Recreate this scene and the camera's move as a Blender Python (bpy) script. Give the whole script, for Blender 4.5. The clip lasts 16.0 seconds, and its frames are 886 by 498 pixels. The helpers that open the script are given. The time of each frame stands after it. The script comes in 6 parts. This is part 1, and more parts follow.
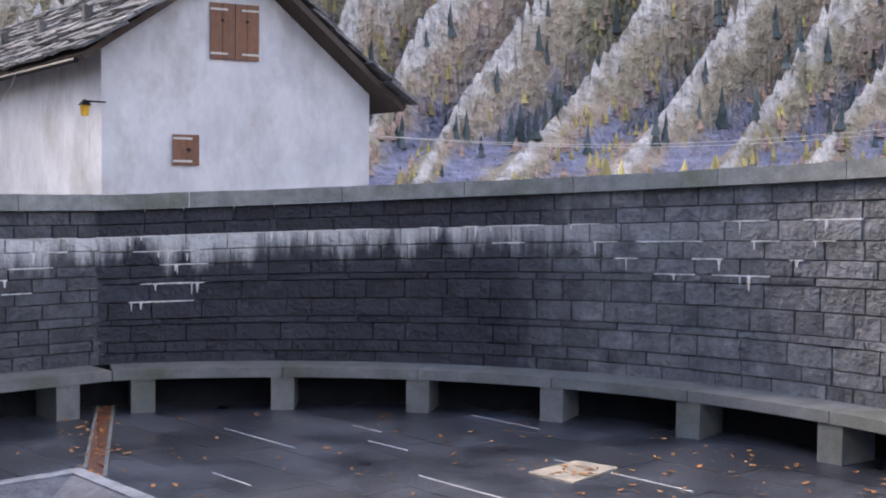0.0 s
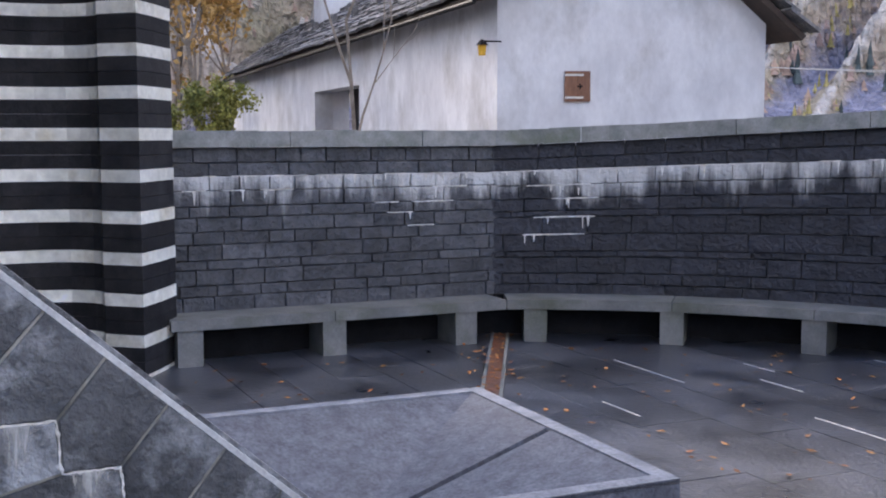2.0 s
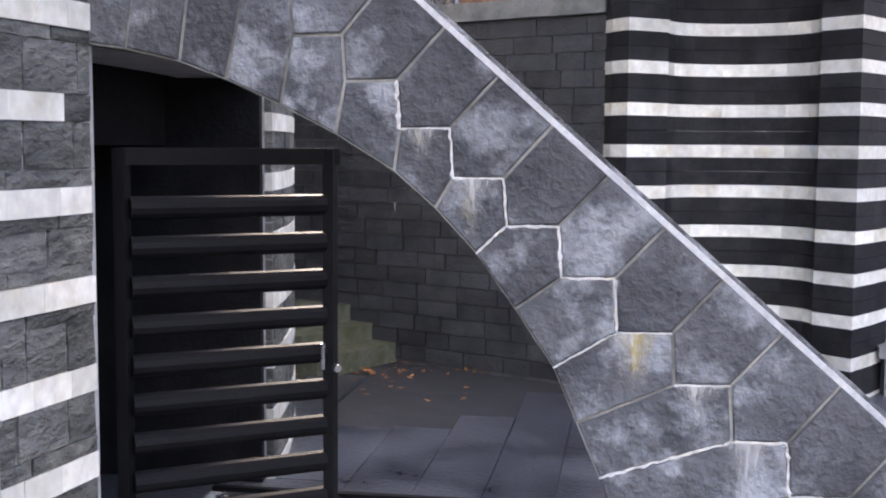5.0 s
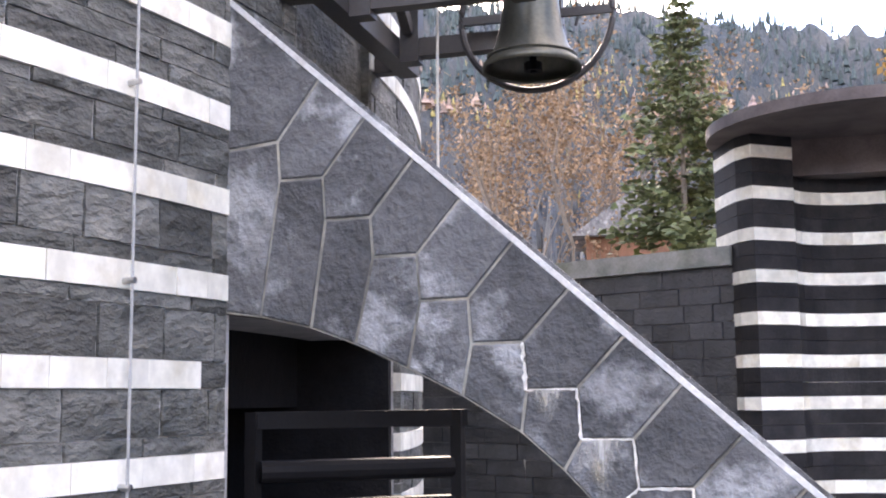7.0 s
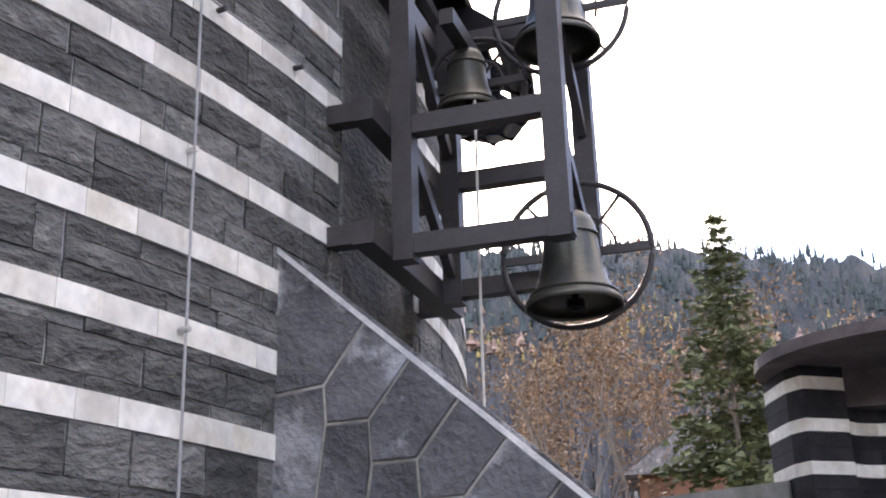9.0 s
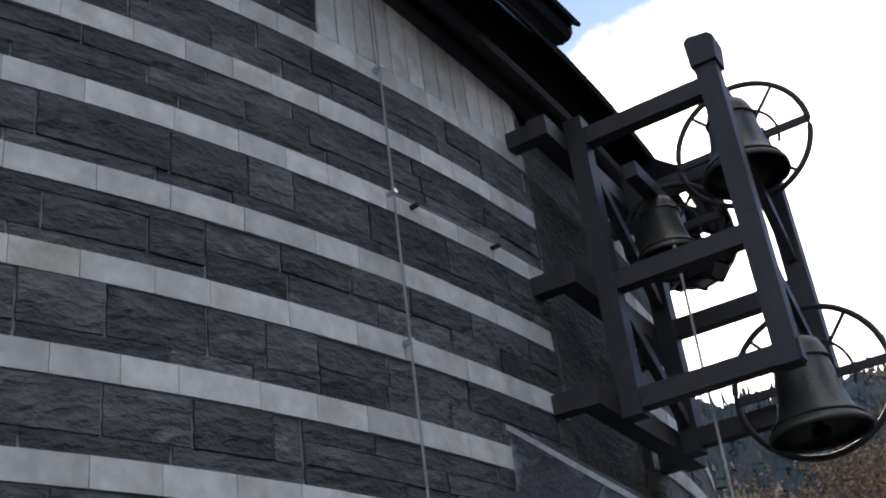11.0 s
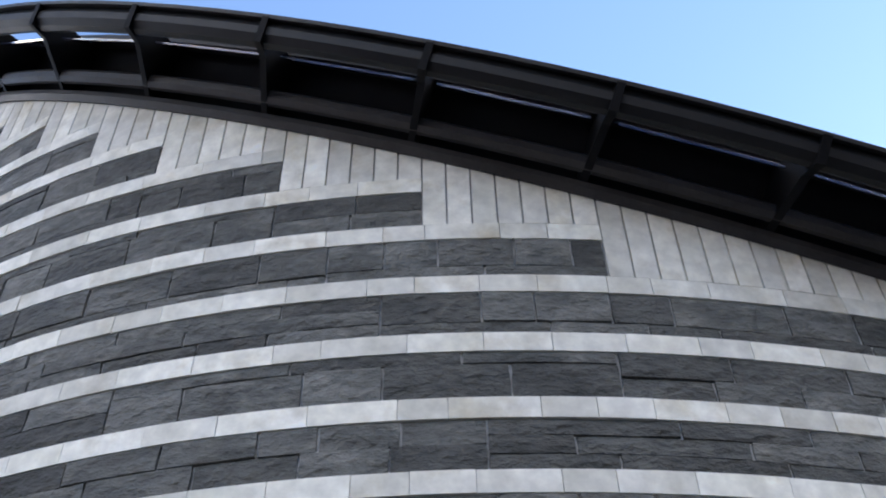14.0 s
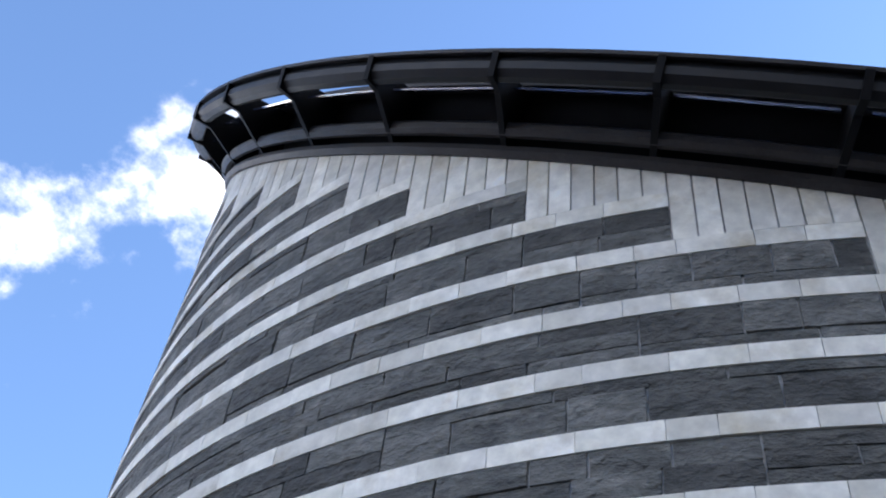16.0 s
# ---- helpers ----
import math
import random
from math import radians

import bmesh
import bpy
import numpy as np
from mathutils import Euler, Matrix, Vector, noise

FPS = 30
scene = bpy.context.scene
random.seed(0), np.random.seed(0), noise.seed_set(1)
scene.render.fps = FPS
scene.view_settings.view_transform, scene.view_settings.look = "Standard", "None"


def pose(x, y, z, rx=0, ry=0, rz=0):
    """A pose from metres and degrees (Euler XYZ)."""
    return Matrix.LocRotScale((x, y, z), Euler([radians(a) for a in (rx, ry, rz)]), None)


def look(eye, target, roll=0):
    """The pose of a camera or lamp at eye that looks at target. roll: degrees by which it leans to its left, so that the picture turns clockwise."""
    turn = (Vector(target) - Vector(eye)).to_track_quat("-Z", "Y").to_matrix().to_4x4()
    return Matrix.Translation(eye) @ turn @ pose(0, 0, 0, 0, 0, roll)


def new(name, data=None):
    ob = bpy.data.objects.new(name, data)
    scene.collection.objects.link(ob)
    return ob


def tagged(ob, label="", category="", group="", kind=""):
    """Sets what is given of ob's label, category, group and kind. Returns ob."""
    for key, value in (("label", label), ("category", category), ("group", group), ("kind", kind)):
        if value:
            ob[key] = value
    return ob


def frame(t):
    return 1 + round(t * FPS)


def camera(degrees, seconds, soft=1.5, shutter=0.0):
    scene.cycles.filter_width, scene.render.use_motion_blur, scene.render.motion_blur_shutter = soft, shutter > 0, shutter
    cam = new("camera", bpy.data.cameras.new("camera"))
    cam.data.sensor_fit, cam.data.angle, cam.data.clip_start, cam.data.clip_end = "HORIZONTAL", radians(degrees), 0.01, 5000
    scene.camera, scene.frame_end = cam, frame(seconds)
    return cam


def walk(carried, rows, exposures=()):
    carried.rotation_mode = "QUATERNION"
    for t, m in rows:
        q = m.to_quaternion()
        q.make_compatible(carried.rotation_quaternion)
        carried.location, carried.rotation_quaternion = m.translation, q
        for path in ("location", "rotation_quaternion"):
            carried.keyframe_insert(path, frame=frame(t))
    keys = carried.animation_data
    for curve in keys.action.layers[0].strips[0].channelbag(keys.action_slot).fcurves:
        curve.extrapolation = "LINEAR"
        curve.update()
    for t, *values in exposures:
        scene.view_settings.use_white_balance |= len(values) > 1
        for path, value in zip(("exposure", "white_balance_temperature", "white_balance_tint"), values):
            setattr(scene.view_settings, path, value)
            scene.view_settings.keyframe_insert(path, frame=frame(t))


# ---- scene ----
cam = camera(41.7, 16.0, soft=2.0)

# ---------------------------------------------------------------- camera
EYE = 2.0
ROWS = [  # seconds, yaw, pitch, roll, and the eye's sway
    (0.0, 0.83, -2.57, -0.51, 0.16, 0.11, 0.05), (0.5, 6.43, -2.96, -0.08, 0.14, 0.08, 0.03),
    (1.0, 11.87, -3.46, 0.53, 0.15, 0.05, 0.02), (1.5, 16.34, -4.43, 0.12, 0.13, 0.06, 0.00),
    (2.0, 19.66, -5.57, 0.12, 0.12, 0.10, -0.01), (2.5, 23.11, -7.29, -0.79, 0.12, 0.05, -0.02),
    (3.0, 26.30, -8.47, -1.12, 0.07, 0.03, -0.02), (3.5, 31.33, -8.58, -0.12, -0.02, 0.02, -0.04),
    (4.0, 38.61, -9.28, -0.22, -0.04, 0.02, -0.03), (4.5, 46.47, -7.04, -0.05, -0.05, 0.02, 0.0),
    (5.0, 52.66, -5.09, -0.38, -0.05, -0.01, 0.04), (7.5, 59.56, 10.90, 0.45, -0.03, -0.01, 0.075), (8.0, 59.66, 14.87, 1.05, -0.03, -0.01, 0.075),
    (8.5, 60.25, 17.44, 1.1, -0.03, -0.01, 0.075), (11.0, 75.5, 29, 6.7, 0, 0, 0), (11.5, 84.1, 31.3, 6.9, 0, 0, 0),
    (12.0, 90.4, 35.7, 5.7, 0, 0, 0), (12.5, 94.5, 39.9, 4.6, 0, 0, 0), (13.0, 99.1, 42.3, 3.3, 0, 0, 0),
    (13.5, 104.5, 46.5, 2.7, 0, 0, 0), (14.0, 107.7, 49.7, 0.9, 0, 0, 0), (14.5, 112.9, 51.6, -2.5, 0, 0, 0),
    (15.0, 117.4, 51.2, -4.1, 0, 0, 0), (15.5, 119.1, 50, -4.7, 0, 0, 0), (16.0, 119.8, 50.5, -5, 0, 0, 0),
]
EXPOSURES = [(0.0, 1.92, 7000, 19), (2.8, 1.92, 6900, 19), (5.2, 2.8, 7500, 21), (7.4, 3.0, 7600, 22), (8.7, 2.6, 7600, 22), (10.8, 0.7, 6700, 14), (11.5, 0.98, 6900, 13), (12.0, 1.6, 7100, 13), (13.0, 1.65, 7100, 12), (14.0, 1.72, 7000, 12), (16.0, 1.52, 6500, 12)]
walk(cam, [(t, pose(x, y, EYE + z, 90 + pitch, roll, yaw)) for t, yaw, pitch, roll, x, y, z in ROWS], EXPOSURES)

# ---------------------------------------------------------------- light
SUN_AZ, SUN_EL = 58.0, 27.0
sun_dir = Vector((-math.sin(radians(SUN_AZ)) * math.cos(radians(SUN_EL)),
                  math.cos(radians(SUN_AZ)) * math.cos(radians(SUN_EL)), math.sin(radians(SUN_EL))))
world = bpy.data.worlds.new("sky")
scene.world = world
world.use_nodes = True
wn, wl = world.node_tree.nodes, world.node_tree.links
wn.clear()
w_out = wn.new("ShaderNodeOutputWorld")
w_bg = wn.new("ShaderNodeBackground")
w_sky = wn.new("ShaderNodeTexSky")
w_sky.sky_type = "NISHITA"
w_sky.sun_disc = False
w_sky.sun_elevation = radians(SUN_EL)
w_sky.sun_rotation = radians(-SUN_AZ)
w_sky.altitude = 1100
w_sky.dust_density = 0.4
w_sky.ozone_density = 4.0
w_co = wn.new("ShaderNodeTexCoord")
w_map = wn.new("ShaderNodeMapping")
w_map.inputs["Scale"].default_value = (1.0, 1.0, 1.35)
w_map.inputs["Location"].default_value = (0.014, 0.153, 0.145)
w_noise = wn.new("ShaderNodeTexNoise")
w_noise.inputs["Scale"].default_value = 2.3
w_noise.inputs["Detail"].default_value = 9.0
w_noise.inputs["Roughness"].default_value = 0.58
w_dot = wn.new("ShaderNodeVectorMath")
w_dot.operation = "DOT_PRODUCT"
w_dot.inputs[1].default_value = sun_dir
w_glow = wn.new("ShaderNodeMapRange")
w_glow.interpolation_type = "SMOOTHSTEP"
w_glow.inputs["From Min"].default_value = 0.962
w_glow.inputs["From Max"].default_value = 1.0
w_glow.inputs["To Max"].default_value = 0.30
w_add = wn.new("ShaderNodeMath")
w_ramp = wn.new("ShaderNodeMapRange")
w_ramp.interpolation_type = "SMOOTHSTEP"
w_ramp.inputs["From Min"].default_value = 0.51
w_ramp.inputs["From Max"].default_value = 0.62
w_mix = wn.new("ShaderNodeMix")
w_mix.data_type = "RGBA"
w_cloud = wn.new("ShaderNodeMix")
w_cloud.data_type = "RGBA"
w_cloud.inputs["A"].default_value = (9.8, 9.4, 9.0, 1)
w_cloud.inputs["B"].default_value = (34, 31, 28, 1)
w_bg.inputs["Strength"].default_value = 0.15
wl.new(w_co.outputs["Generated"], w_map.inputs["Vector"])
wl.new(w_map.outputs["Vector"], w_noise.inputs["Vector"])
wl.new(w_co.outputs["Generated"], w_dot.inputs[0])
wl.new(w_dot.outputs["Value"], w_glow.inputs["Value"])
wl.new(w_noise.outputs["Fac"], w_add.inputs[0])
wl.new(w_glow.outputs["Result"], w_add.inputs[1])
w_dot2 = wn.new("ShaderNodeVectorMath")  # the clear part of the sky, high above the church
w_dot2.operation = "DOT_PRODUCT"
w_dot2.inputs[1].default_value = (-math.sin(radians(104)) * math.cos(radians(66)), math.cos(radians(104)) * math.cos(radians(66)), math.sin(radians(66)))
w_clear = wn.new("ShaderNodeMapRange")
w_clear.interpolation_type = "SMOOTHSTEP"
w_clear.inputs["From Min"].default_value = 0.925
w_clear.inputs["From Max"].default_value = 0.965
w_clear.inputs["To Max"].default_value = 0.32
w_sub = wn.new("ShaderNodeMath")
w_sub.operation = "SUBTRACT"
wl.new(w_co.outputs["Generated"], w_dot2.inputs[0])
wl.new(w_dot2.outputs["Value"], w_clear.inputs["Value"])
wl.new(w_add.outputs[0], w_sub.inputs[0])
wl.new(w_clear.outputs["Result"], w_sub.inputs[1])
w_dot3 = wn.new("ShaderNodeVectorMath")  # a second gap in the clouds
w_dot3.operation = "DOT_PRODUCT"
w_dot3.inputs[1].default_value = (-math.sin(radians(70)) * math.cos(radians(49)), math.cos(radians(70)) * math.cos(radians(49)), math.sin(radians(49)))
w_gap = wn.new("ShaderNodeMapRange")
w_gap.interpolation_type = "SMOOTHSTEP"
w_gap.inputs["From Min"].default_value = 0.965
w_gap.inputs["From Max"].default_value = 0.992
w_gap.inputs["To Max"].default_value = 0.22
w_sub2 = wn.new("ShaderNodeMath")
w_sub2.operation = "SUBTRACT"
wl.new(w_co.outputs["Generated"], w_dot3.inputs[0])
wl.new(w_dot3.outputs["Value"], w_gap.inputs["Value"])
wl.new(w_sub.outputs[0], w_sub2.inputs[0])
wl.new(w_gap.outputs["Result"], w_sub2.inputs[1])
wl.new(w_sub2.outputs[0], w_ramp.inputs["Value"])
wl.new(w_ramp.outputs["Result"], w_mix.inputs["Factor"])
wl.new(w_sky.outputs["Color"], w_mix.inputs["A"])
wl.new(w_glow.outputs["Result"], w_cloud.inputs["Factor"])
wl.new(w_cloud.outputs["Result"], w_mix.inputs["B"])
wl.new(w_mix.outputs["Result"], w_bg.inputs["Color"])
wl.new(w_bg.outputs["Background"], w_out.inputs["Surface"])

sun = new("sun", bpy.data.lights.new("sun", "SUN"))
sun.data.energy = 1.0
sun.data.angle = radians(12)
sun.data.color = (1.0, 0.95, 0.87)
sun.matrix_world = look(sun_dir * 60, (0, 0, 0))


# ---------------------------------------------------------------- materials
def material(name, c1, c2, rough=0.8, scale=6.0, fine=60.0, bump=0.3, vary=0.0, metal=0.0, stain=None, stain_at=(0.55, 0.7),
             stain_scale=1.2, gloss=0.0, stretch=(1, 1, 1), depth=0.01, spec=0.5, grain_by=0.14, shift=False, attr=""):
    """Two-scale mottled surface; vary: how far each piece differs in lightness; stain: a third colour in blotches."""
    m = bpy.data.materials.new(name)
    m.use_nodes = True
    n, l = m.node_tree.nodes, m.node_tree.links
    b = n["Principled BSDF"]
    b.inputs["Metallic"].default_value = metal
    b.inputs["Specular IOR Level"].default_value = spec
    geo = n.new("ShaderNodeNewGeometry")
    mp = n.new("ShaderNodeMapping")
    mp.inputs["Scale"].default_value = stretch
    l.new(geo.outputs["Position"], mp.inputs["Vector"])

    where = mp.outputs["Vector"]
    if shift:  # every piece is cut from another spot of the stone
        oi = n.new("ShaderNodeObjectInfo")
        su = n.new("ShaderNodeMath")
        l.new(oi.outputs["Random"], su.inputs[0])
        l.new(geo.outputs["Random Per Island"], su.inputs[1])
        sc = n.new("ShaderNodeVectorMath")
        sc.operation = "SCALE"
        sc.inputs[0].default_value = (37.0, 23.0, 51.0)
        l.new(su.outputs[0], sc.inputs["Scale"])
        ad = n.new("ShaderNodeVectorMath")
        l.new(where, ad.inputs[0])
        l.new(sc.outputs["Vector"], ad.inputs[1])
        where = ad.outputs["Vector"]

    def tex(s, d=5.0, r=0.6):
        t = n.new("ShaderNodeTexNoise")
        t.inputs["Scale"].default_value = s
        t.inputs["Detail"].default_value = d
        t.inputs["Roughness"].default_value = r
        l.new(where, t.inputs["Vector"])
        return t

    big, small = tex(scale), tex(fine, 3.0)
    ramp = n.new("ShaderNodeMapRange")
    ramp.inputs["From Min"].default_value, ramp.inputs["From Max"].default_value = 0.33, 0.67
    l.new(big.outputs["Fac"], ramp.inputs["Value"])
    mix = n.new("ShaderNodeMix")
    mix.data_type = "RGBA"
    mix.inputs["A"].default_value, mix.inputs["B"].default_value = (*c1, 1), (*c2, 1)
    l.new(ramp.outputs["Result"], mix.inputs["Factor"])
    colour = mix.outputs["Result"]
    if stain:
        blot = tex(stain_scale, 6.0, 0.65)
        sr = n.new("ShaderNodeMapRange")
        sr.inputs["From Min"].default_value, sr.inputs["From Max"].default_value = stain_at
        l.new(blot.outputs["Fac"], sr.inputs["Value"])
        sm = n.new("ShaderNodeMix")
        sm.data_type = "RGBA"
        sm.inputs["B"].default_value = (*stain, 1)
        share = sr.outputs["Result"]
        if attr:  # bare rock along the ribs of the slope
            an = n.new("ShaderNodeAttribute")
            an.attribute_name = attr
            am = n.new("ShaderNodeMath")
            am.operation = "MULTIPLY_ADD"
            am.inputs[1].default_value = 2.8
            l.new(blot.outputs["Fac"], am.inputs[0])
            l.new(an.outputs["Fac"], am.inputs[2])
            ar = n.new("ShaderNodeMapRange")
            ar.inputs["From Min"].default_value, ar.inputs["From Max"].default_value = 2.3, 3.0
            l.new(am.outputs[0], ar.inputs["Value"])
            share = ar.outputs["Result"]
        if attr:  # the gullies' blue shade and haze, put into the colour
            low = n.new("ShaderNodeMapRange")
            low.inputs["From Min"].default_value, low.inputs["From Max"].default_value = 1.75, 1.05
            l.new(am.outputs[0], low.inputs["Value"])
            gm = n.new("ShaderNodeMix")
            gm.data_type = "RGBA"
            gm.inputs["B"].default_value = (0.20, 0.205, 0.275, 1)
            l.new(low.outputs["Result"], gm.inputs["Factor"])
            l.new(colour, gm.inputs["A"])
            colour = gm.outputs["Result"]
        l.new(share, sm.inputs["Factor"])
        l.new(colour, sm.inputs["A"])
        colour = sm.outputs["Result"]
    # grain and, per piece, a lighter or darker tone
    hsv = n.new("ShaderNodeHueSaturation")
    l.new(colour, hsv.inputs["Color"])
    grain = n.new("ShaderNodeMapRange")
    grain.inputs["From Min"].default_value, grain.inputs["From Max"].default_value = 0.3, 0.7
    grain.inputs["To Min"].default_value, grain.inputs["To Max"].default_value = 1 - grain_by, 1 + grain_by
    l.new(small.outputs["Fac"], grain.inputs["Value"])
    value = grain.outputs["Result"]
    if vary:
        info = n.new("ShaderNodeObjectInfo")
        both = n.new("ShaderNodeMath")
        l.new(info.outputs["Random"], both.inputs[0])
        l.new(geo.outputs["Random Per Island"], both.inputs[1])
        fract = n.new("ShaderNodeMath")
        fract.operation = "FRACT"
        l.new(both.outputs[0], fract.inputs[0])
        vr = n.new("ShaderNodeMapRange")
        vr.inputs["To Min"].default_value, vr.inputs["To Max"].default_value = 1 - vary, 1 + vary
        l.new(fract.outputs[0], vr.inputs["Value"])
        mul = n.new("ShaderNodeMath")
        mul.operation = "MULTIPLY"
        l.new(value, mul.inputs[0])
        l.new(vr.outputs["Result"], mul.inputs[1])
        value = mul.outputs[0]
    l.new(value, hsv.inputs["Value"])
    l.new(hsv.outputs["Color"], b.inputs["Base Color"])
    rr = n.new("ShaderNodeMapRange")
    rr.inputs["To Min"].default_value, rr.inputs["To Max"].default_value = max(rough - 0.15 - gloss, 0.02), min(rough + 0.12, 1)
    l.new(big.outputs["Fac"], rr.inputs["Value"])
    l.new(rr.outputs["Result"], b.inputs["Roughness"])
    if bump:
        hs = n.new("ShaderNodeMath")
        hs.operation = "ADD"
        l.new(big.outputs["Fac"], hs.inputs[0])
        l.new(small.outputs["Fac"], hs.inputs[1])
        bp = n.new("ShaderNodeBump")
        bp.inputs["Strength"].default_value = bump
        bp.inputs["Distance"].default_value = depth
        l.new(hs.outputs[0], bp.inputs["Height"])
        l.new(bp.outputs["Normal"], b.inputs["Normal"])
    return m


M_GNEISS = material("grey_gneiss", (0.060, 0.063, 0.057), (0.150, 0.150, 0.136), 0.75, 3.2, 15, 1.0, 0.42, stain=(0.22, 0.215, 0.19), stain_at=(0.55, 0.74), stain_scale=3.0, stretch=(1, 1, 1.9), depth=0.032, grain_by=0.25, shift=True)
M_MARBLE = material("white_marble", (0.70, 0.68, 0.58), (0.87, 0.85, 0.77), 0.6, 3.4, 11, 0.2, 0.17, stain=(0.54, 0.48, 0.34), stain_at=(0.53, 0.76), stain_scale=2.6, grain_by=0.14, shift=True)
M_CORE = material("mortar_core", (0.32, 0.32, 0.31), (0.46, 0.455, 0.44), 0.9, 8, 60, 0.2)
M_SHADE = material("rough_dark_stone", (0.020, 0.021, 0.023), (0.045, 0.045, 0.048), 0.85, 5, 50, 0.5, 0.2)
M_ARCH = material("arch_stone", (0.046, 0.049, 0.051), (0.135, 0.138, 0.141), 0.8, 2.6, 22, 0.9, 0.26, stain=(0.28, 0.29, 0.295), stain_at=(0.51, 0.63), stain_scale=3.0, depth=0.03, grain_by=0.14, shift=True)
M_JOINT = material("lime_joint", (0.10, 0.098, 0.085), (0.40, 0.385, 0.33), 0.9, 3.0, 40, 0.3)
M_WALL = material("dark_wall_stone", (0.026, 0.028, 0.032), (0.066, 0.068, 0.072), 0.6, 4, 35, 0.8, 0.25, depth=0.015)
M_COPING = material("coping_stone", (0.155, 0.165, 0.15), (0.30, 0.30, 0.285), 0.85, 5, 60, 0.5, 0.06, stain=(0.13, 0.15, 0.10), stain_at=(0.52, 0.7))
M_BENCH = material("bench_stone", (0.13, 0.135, 0.13), (0.22, 0.22, 0.21), 0.7, 4, 60, 0.3, 0.08, stain=(0.10, 0.11, 0.08), stain_at=(0.5, 0.7))
M_PAVING = material("paving_stone", (0.018, 0.020, 0.026), (0.085, 0.090, 0.105), 0.40, 1.3, 25, 0.7, 0.16, gloss=0.10, grain_by=0.25, stretch=(1, 1, 1), depth=0.012)
M_BASIN = material("basin_granite", (0.062, 0.067, 0.082), (0.135, 0.143, 0.165), 0.7, 9, 42, 0.8, depth=0.008, grain_by=0.3)
M_STEEL = material("dark_steel", (0.028, 0.026, 0.026), (0.050, 0.047, 0.046), 0.5, 3, 60, 0.1, spec=0.35)
M_GUTTER = material("black_gutter_metal", (0.008, 0.008, 0.009), (0.014, 0.014, 0.015), 0.5, 4, 60, 0.05, spec=0.3)
M_GLASS = material("louvre_glass", (0.16, 0.22, 0.36), (0.20, 0.27, 0.42), 0.16, 2, 20, 0.0, spec=0.9)
M_GLASS.node_tree.nodes["Principled BSDF"].inputs["Transmission Weight"].default_value = 0.75
M_BLACK = material("black_paint", (0.005, 0.005, 0.006), (0.009, 0.009, 0.010), 0.6, 4, 60, 0.05, spec=0.12)
M_BRONZE = material("bell_bronze", (0.07, 0.075, 0.065), (0.12, 0.115, 0.09), 0.4, 4, 50, 0.15, metal=0.6)
M_PLASTER = material("house_plaster", (0.52, 0.52, 0.525), (0.70, 0.70, 0.695), 0.9, 1.6, 14, 0.3, stain=(0.40, 0.39, 0.37), stain_at=(0.50, 0.74), stain_scale=1.3, stretch=(1, 1, 0.6), grain_by=0.05)
M_SLAB = material("roof_slab_stone", (0.075, 0.075, 0.078), (0.21, 0.20, 0.19), 0.9, 5, 25, 0.8, 0.45, stain=(0.36, 0.34, 0.31), stain_at=(0.55, 0.68), stain_scale=4.0, depth=0.03, grain_by=0.3)
M_WOOD = material("brown_wood", (0.16, 0.065, 0.03), (0.25, 0.11, 0.055), 0.6, 6, 40, 0.2, 0.1, stretch=(6, 6, 1))
M_CONCRETE = material("canopy_concrete", (0.075, 0.06, 0.057), (0.15, 0.125, 0.118), 0.85, 3, 60, 0.2)
# pale blotches put the wet floor's bright reflections into the colour
M_WET = material("wet_threshold_stone", (0.03, 0.033, 0.035), (0.08, 0.08, 0.08), 0.22, 3.0, 50, 0.12, 0.15, gloss=0.15, stain=(0.50, 0.50, 0.49), stain_at=(0.555, 0.60), stain_scale=4.0)
M_MOSS = material("mossy_step_stone", (0.06, 0.07, 0.03), (0.12, 0.12, 0.09), 0.9, 6, 40, 0.5)
M_RUST = material("rusty_drain", (0.20, 0.06, 0.02), (0.10, 0.05, 0.035), 0.6, 8, 60, 0.4)
M_COVER = material("tan_cover_stone", (0.34, 0.29, 0.21), (0.46, 0.40, 0.31), 0.8, 6, 60, 0.2)
M_IRON = material("pale_strap_iron", (0.55, 0.52, 0.45), (0.65, 0.62, 0.55), 0.5, 6, 60, 0.1)
M_AMBER = material("amber_glass", (0.55, 0.28, 0.02), (0.75, 0.42, 0.05), 0.25, 6, 60, 0.05)
M_BARK = material("pale_bark", (0.13, 0.105, 0.08), (0.24, 0.20, 0.16), 0.9, 8, 60, 0.5)
M_NEEDLE = material("spruce_needles", (0.07, 0.095, 0.04), (0.17, 0.185, 0.075), 0.8, 1.5, 12, 0.0, 0.35)
M_LARCH = material("autumn_larch", (0.20, 0.125, 0.07), (0.32, 0.21, 0.12), 0.9, 0.6, 6, 0.0, 0.4)
M_ORANGE = material("orange_leaves", (0.30, 0.17, 0.05), (0.50, 0.30, 0.09), 0.8, 0.8, 6, 0.0, 0.4)
M_BUSH = material("yellow_green_leaves", (0.12, 0.15, 0.035), (0.30, 0.27, 0.06), 0.8, 1.5, 12, 0.0, 0.4)
# bluish: the far haze is put into the forest's tone
M_FOREST = material("far_forest", (0.034, 0.052, 0.056), (0.070, 0.090, 0.088), 0.95, 0.05, 0.8, 0.0, 0.4)
M_YELLOW = material("far_golden_larch", (0.26, 0.22, 0.08), (0.44, 0.36, 0.14), 0.95, 0.05, 0.8, 0.0, 0.35)
M_RUSSET = material("russet_woods", (0.24, 0.17, 0.16), (0.40, 0.28, 0.20), 0.95, 0.05, 0.8, 0.0, 0.35)
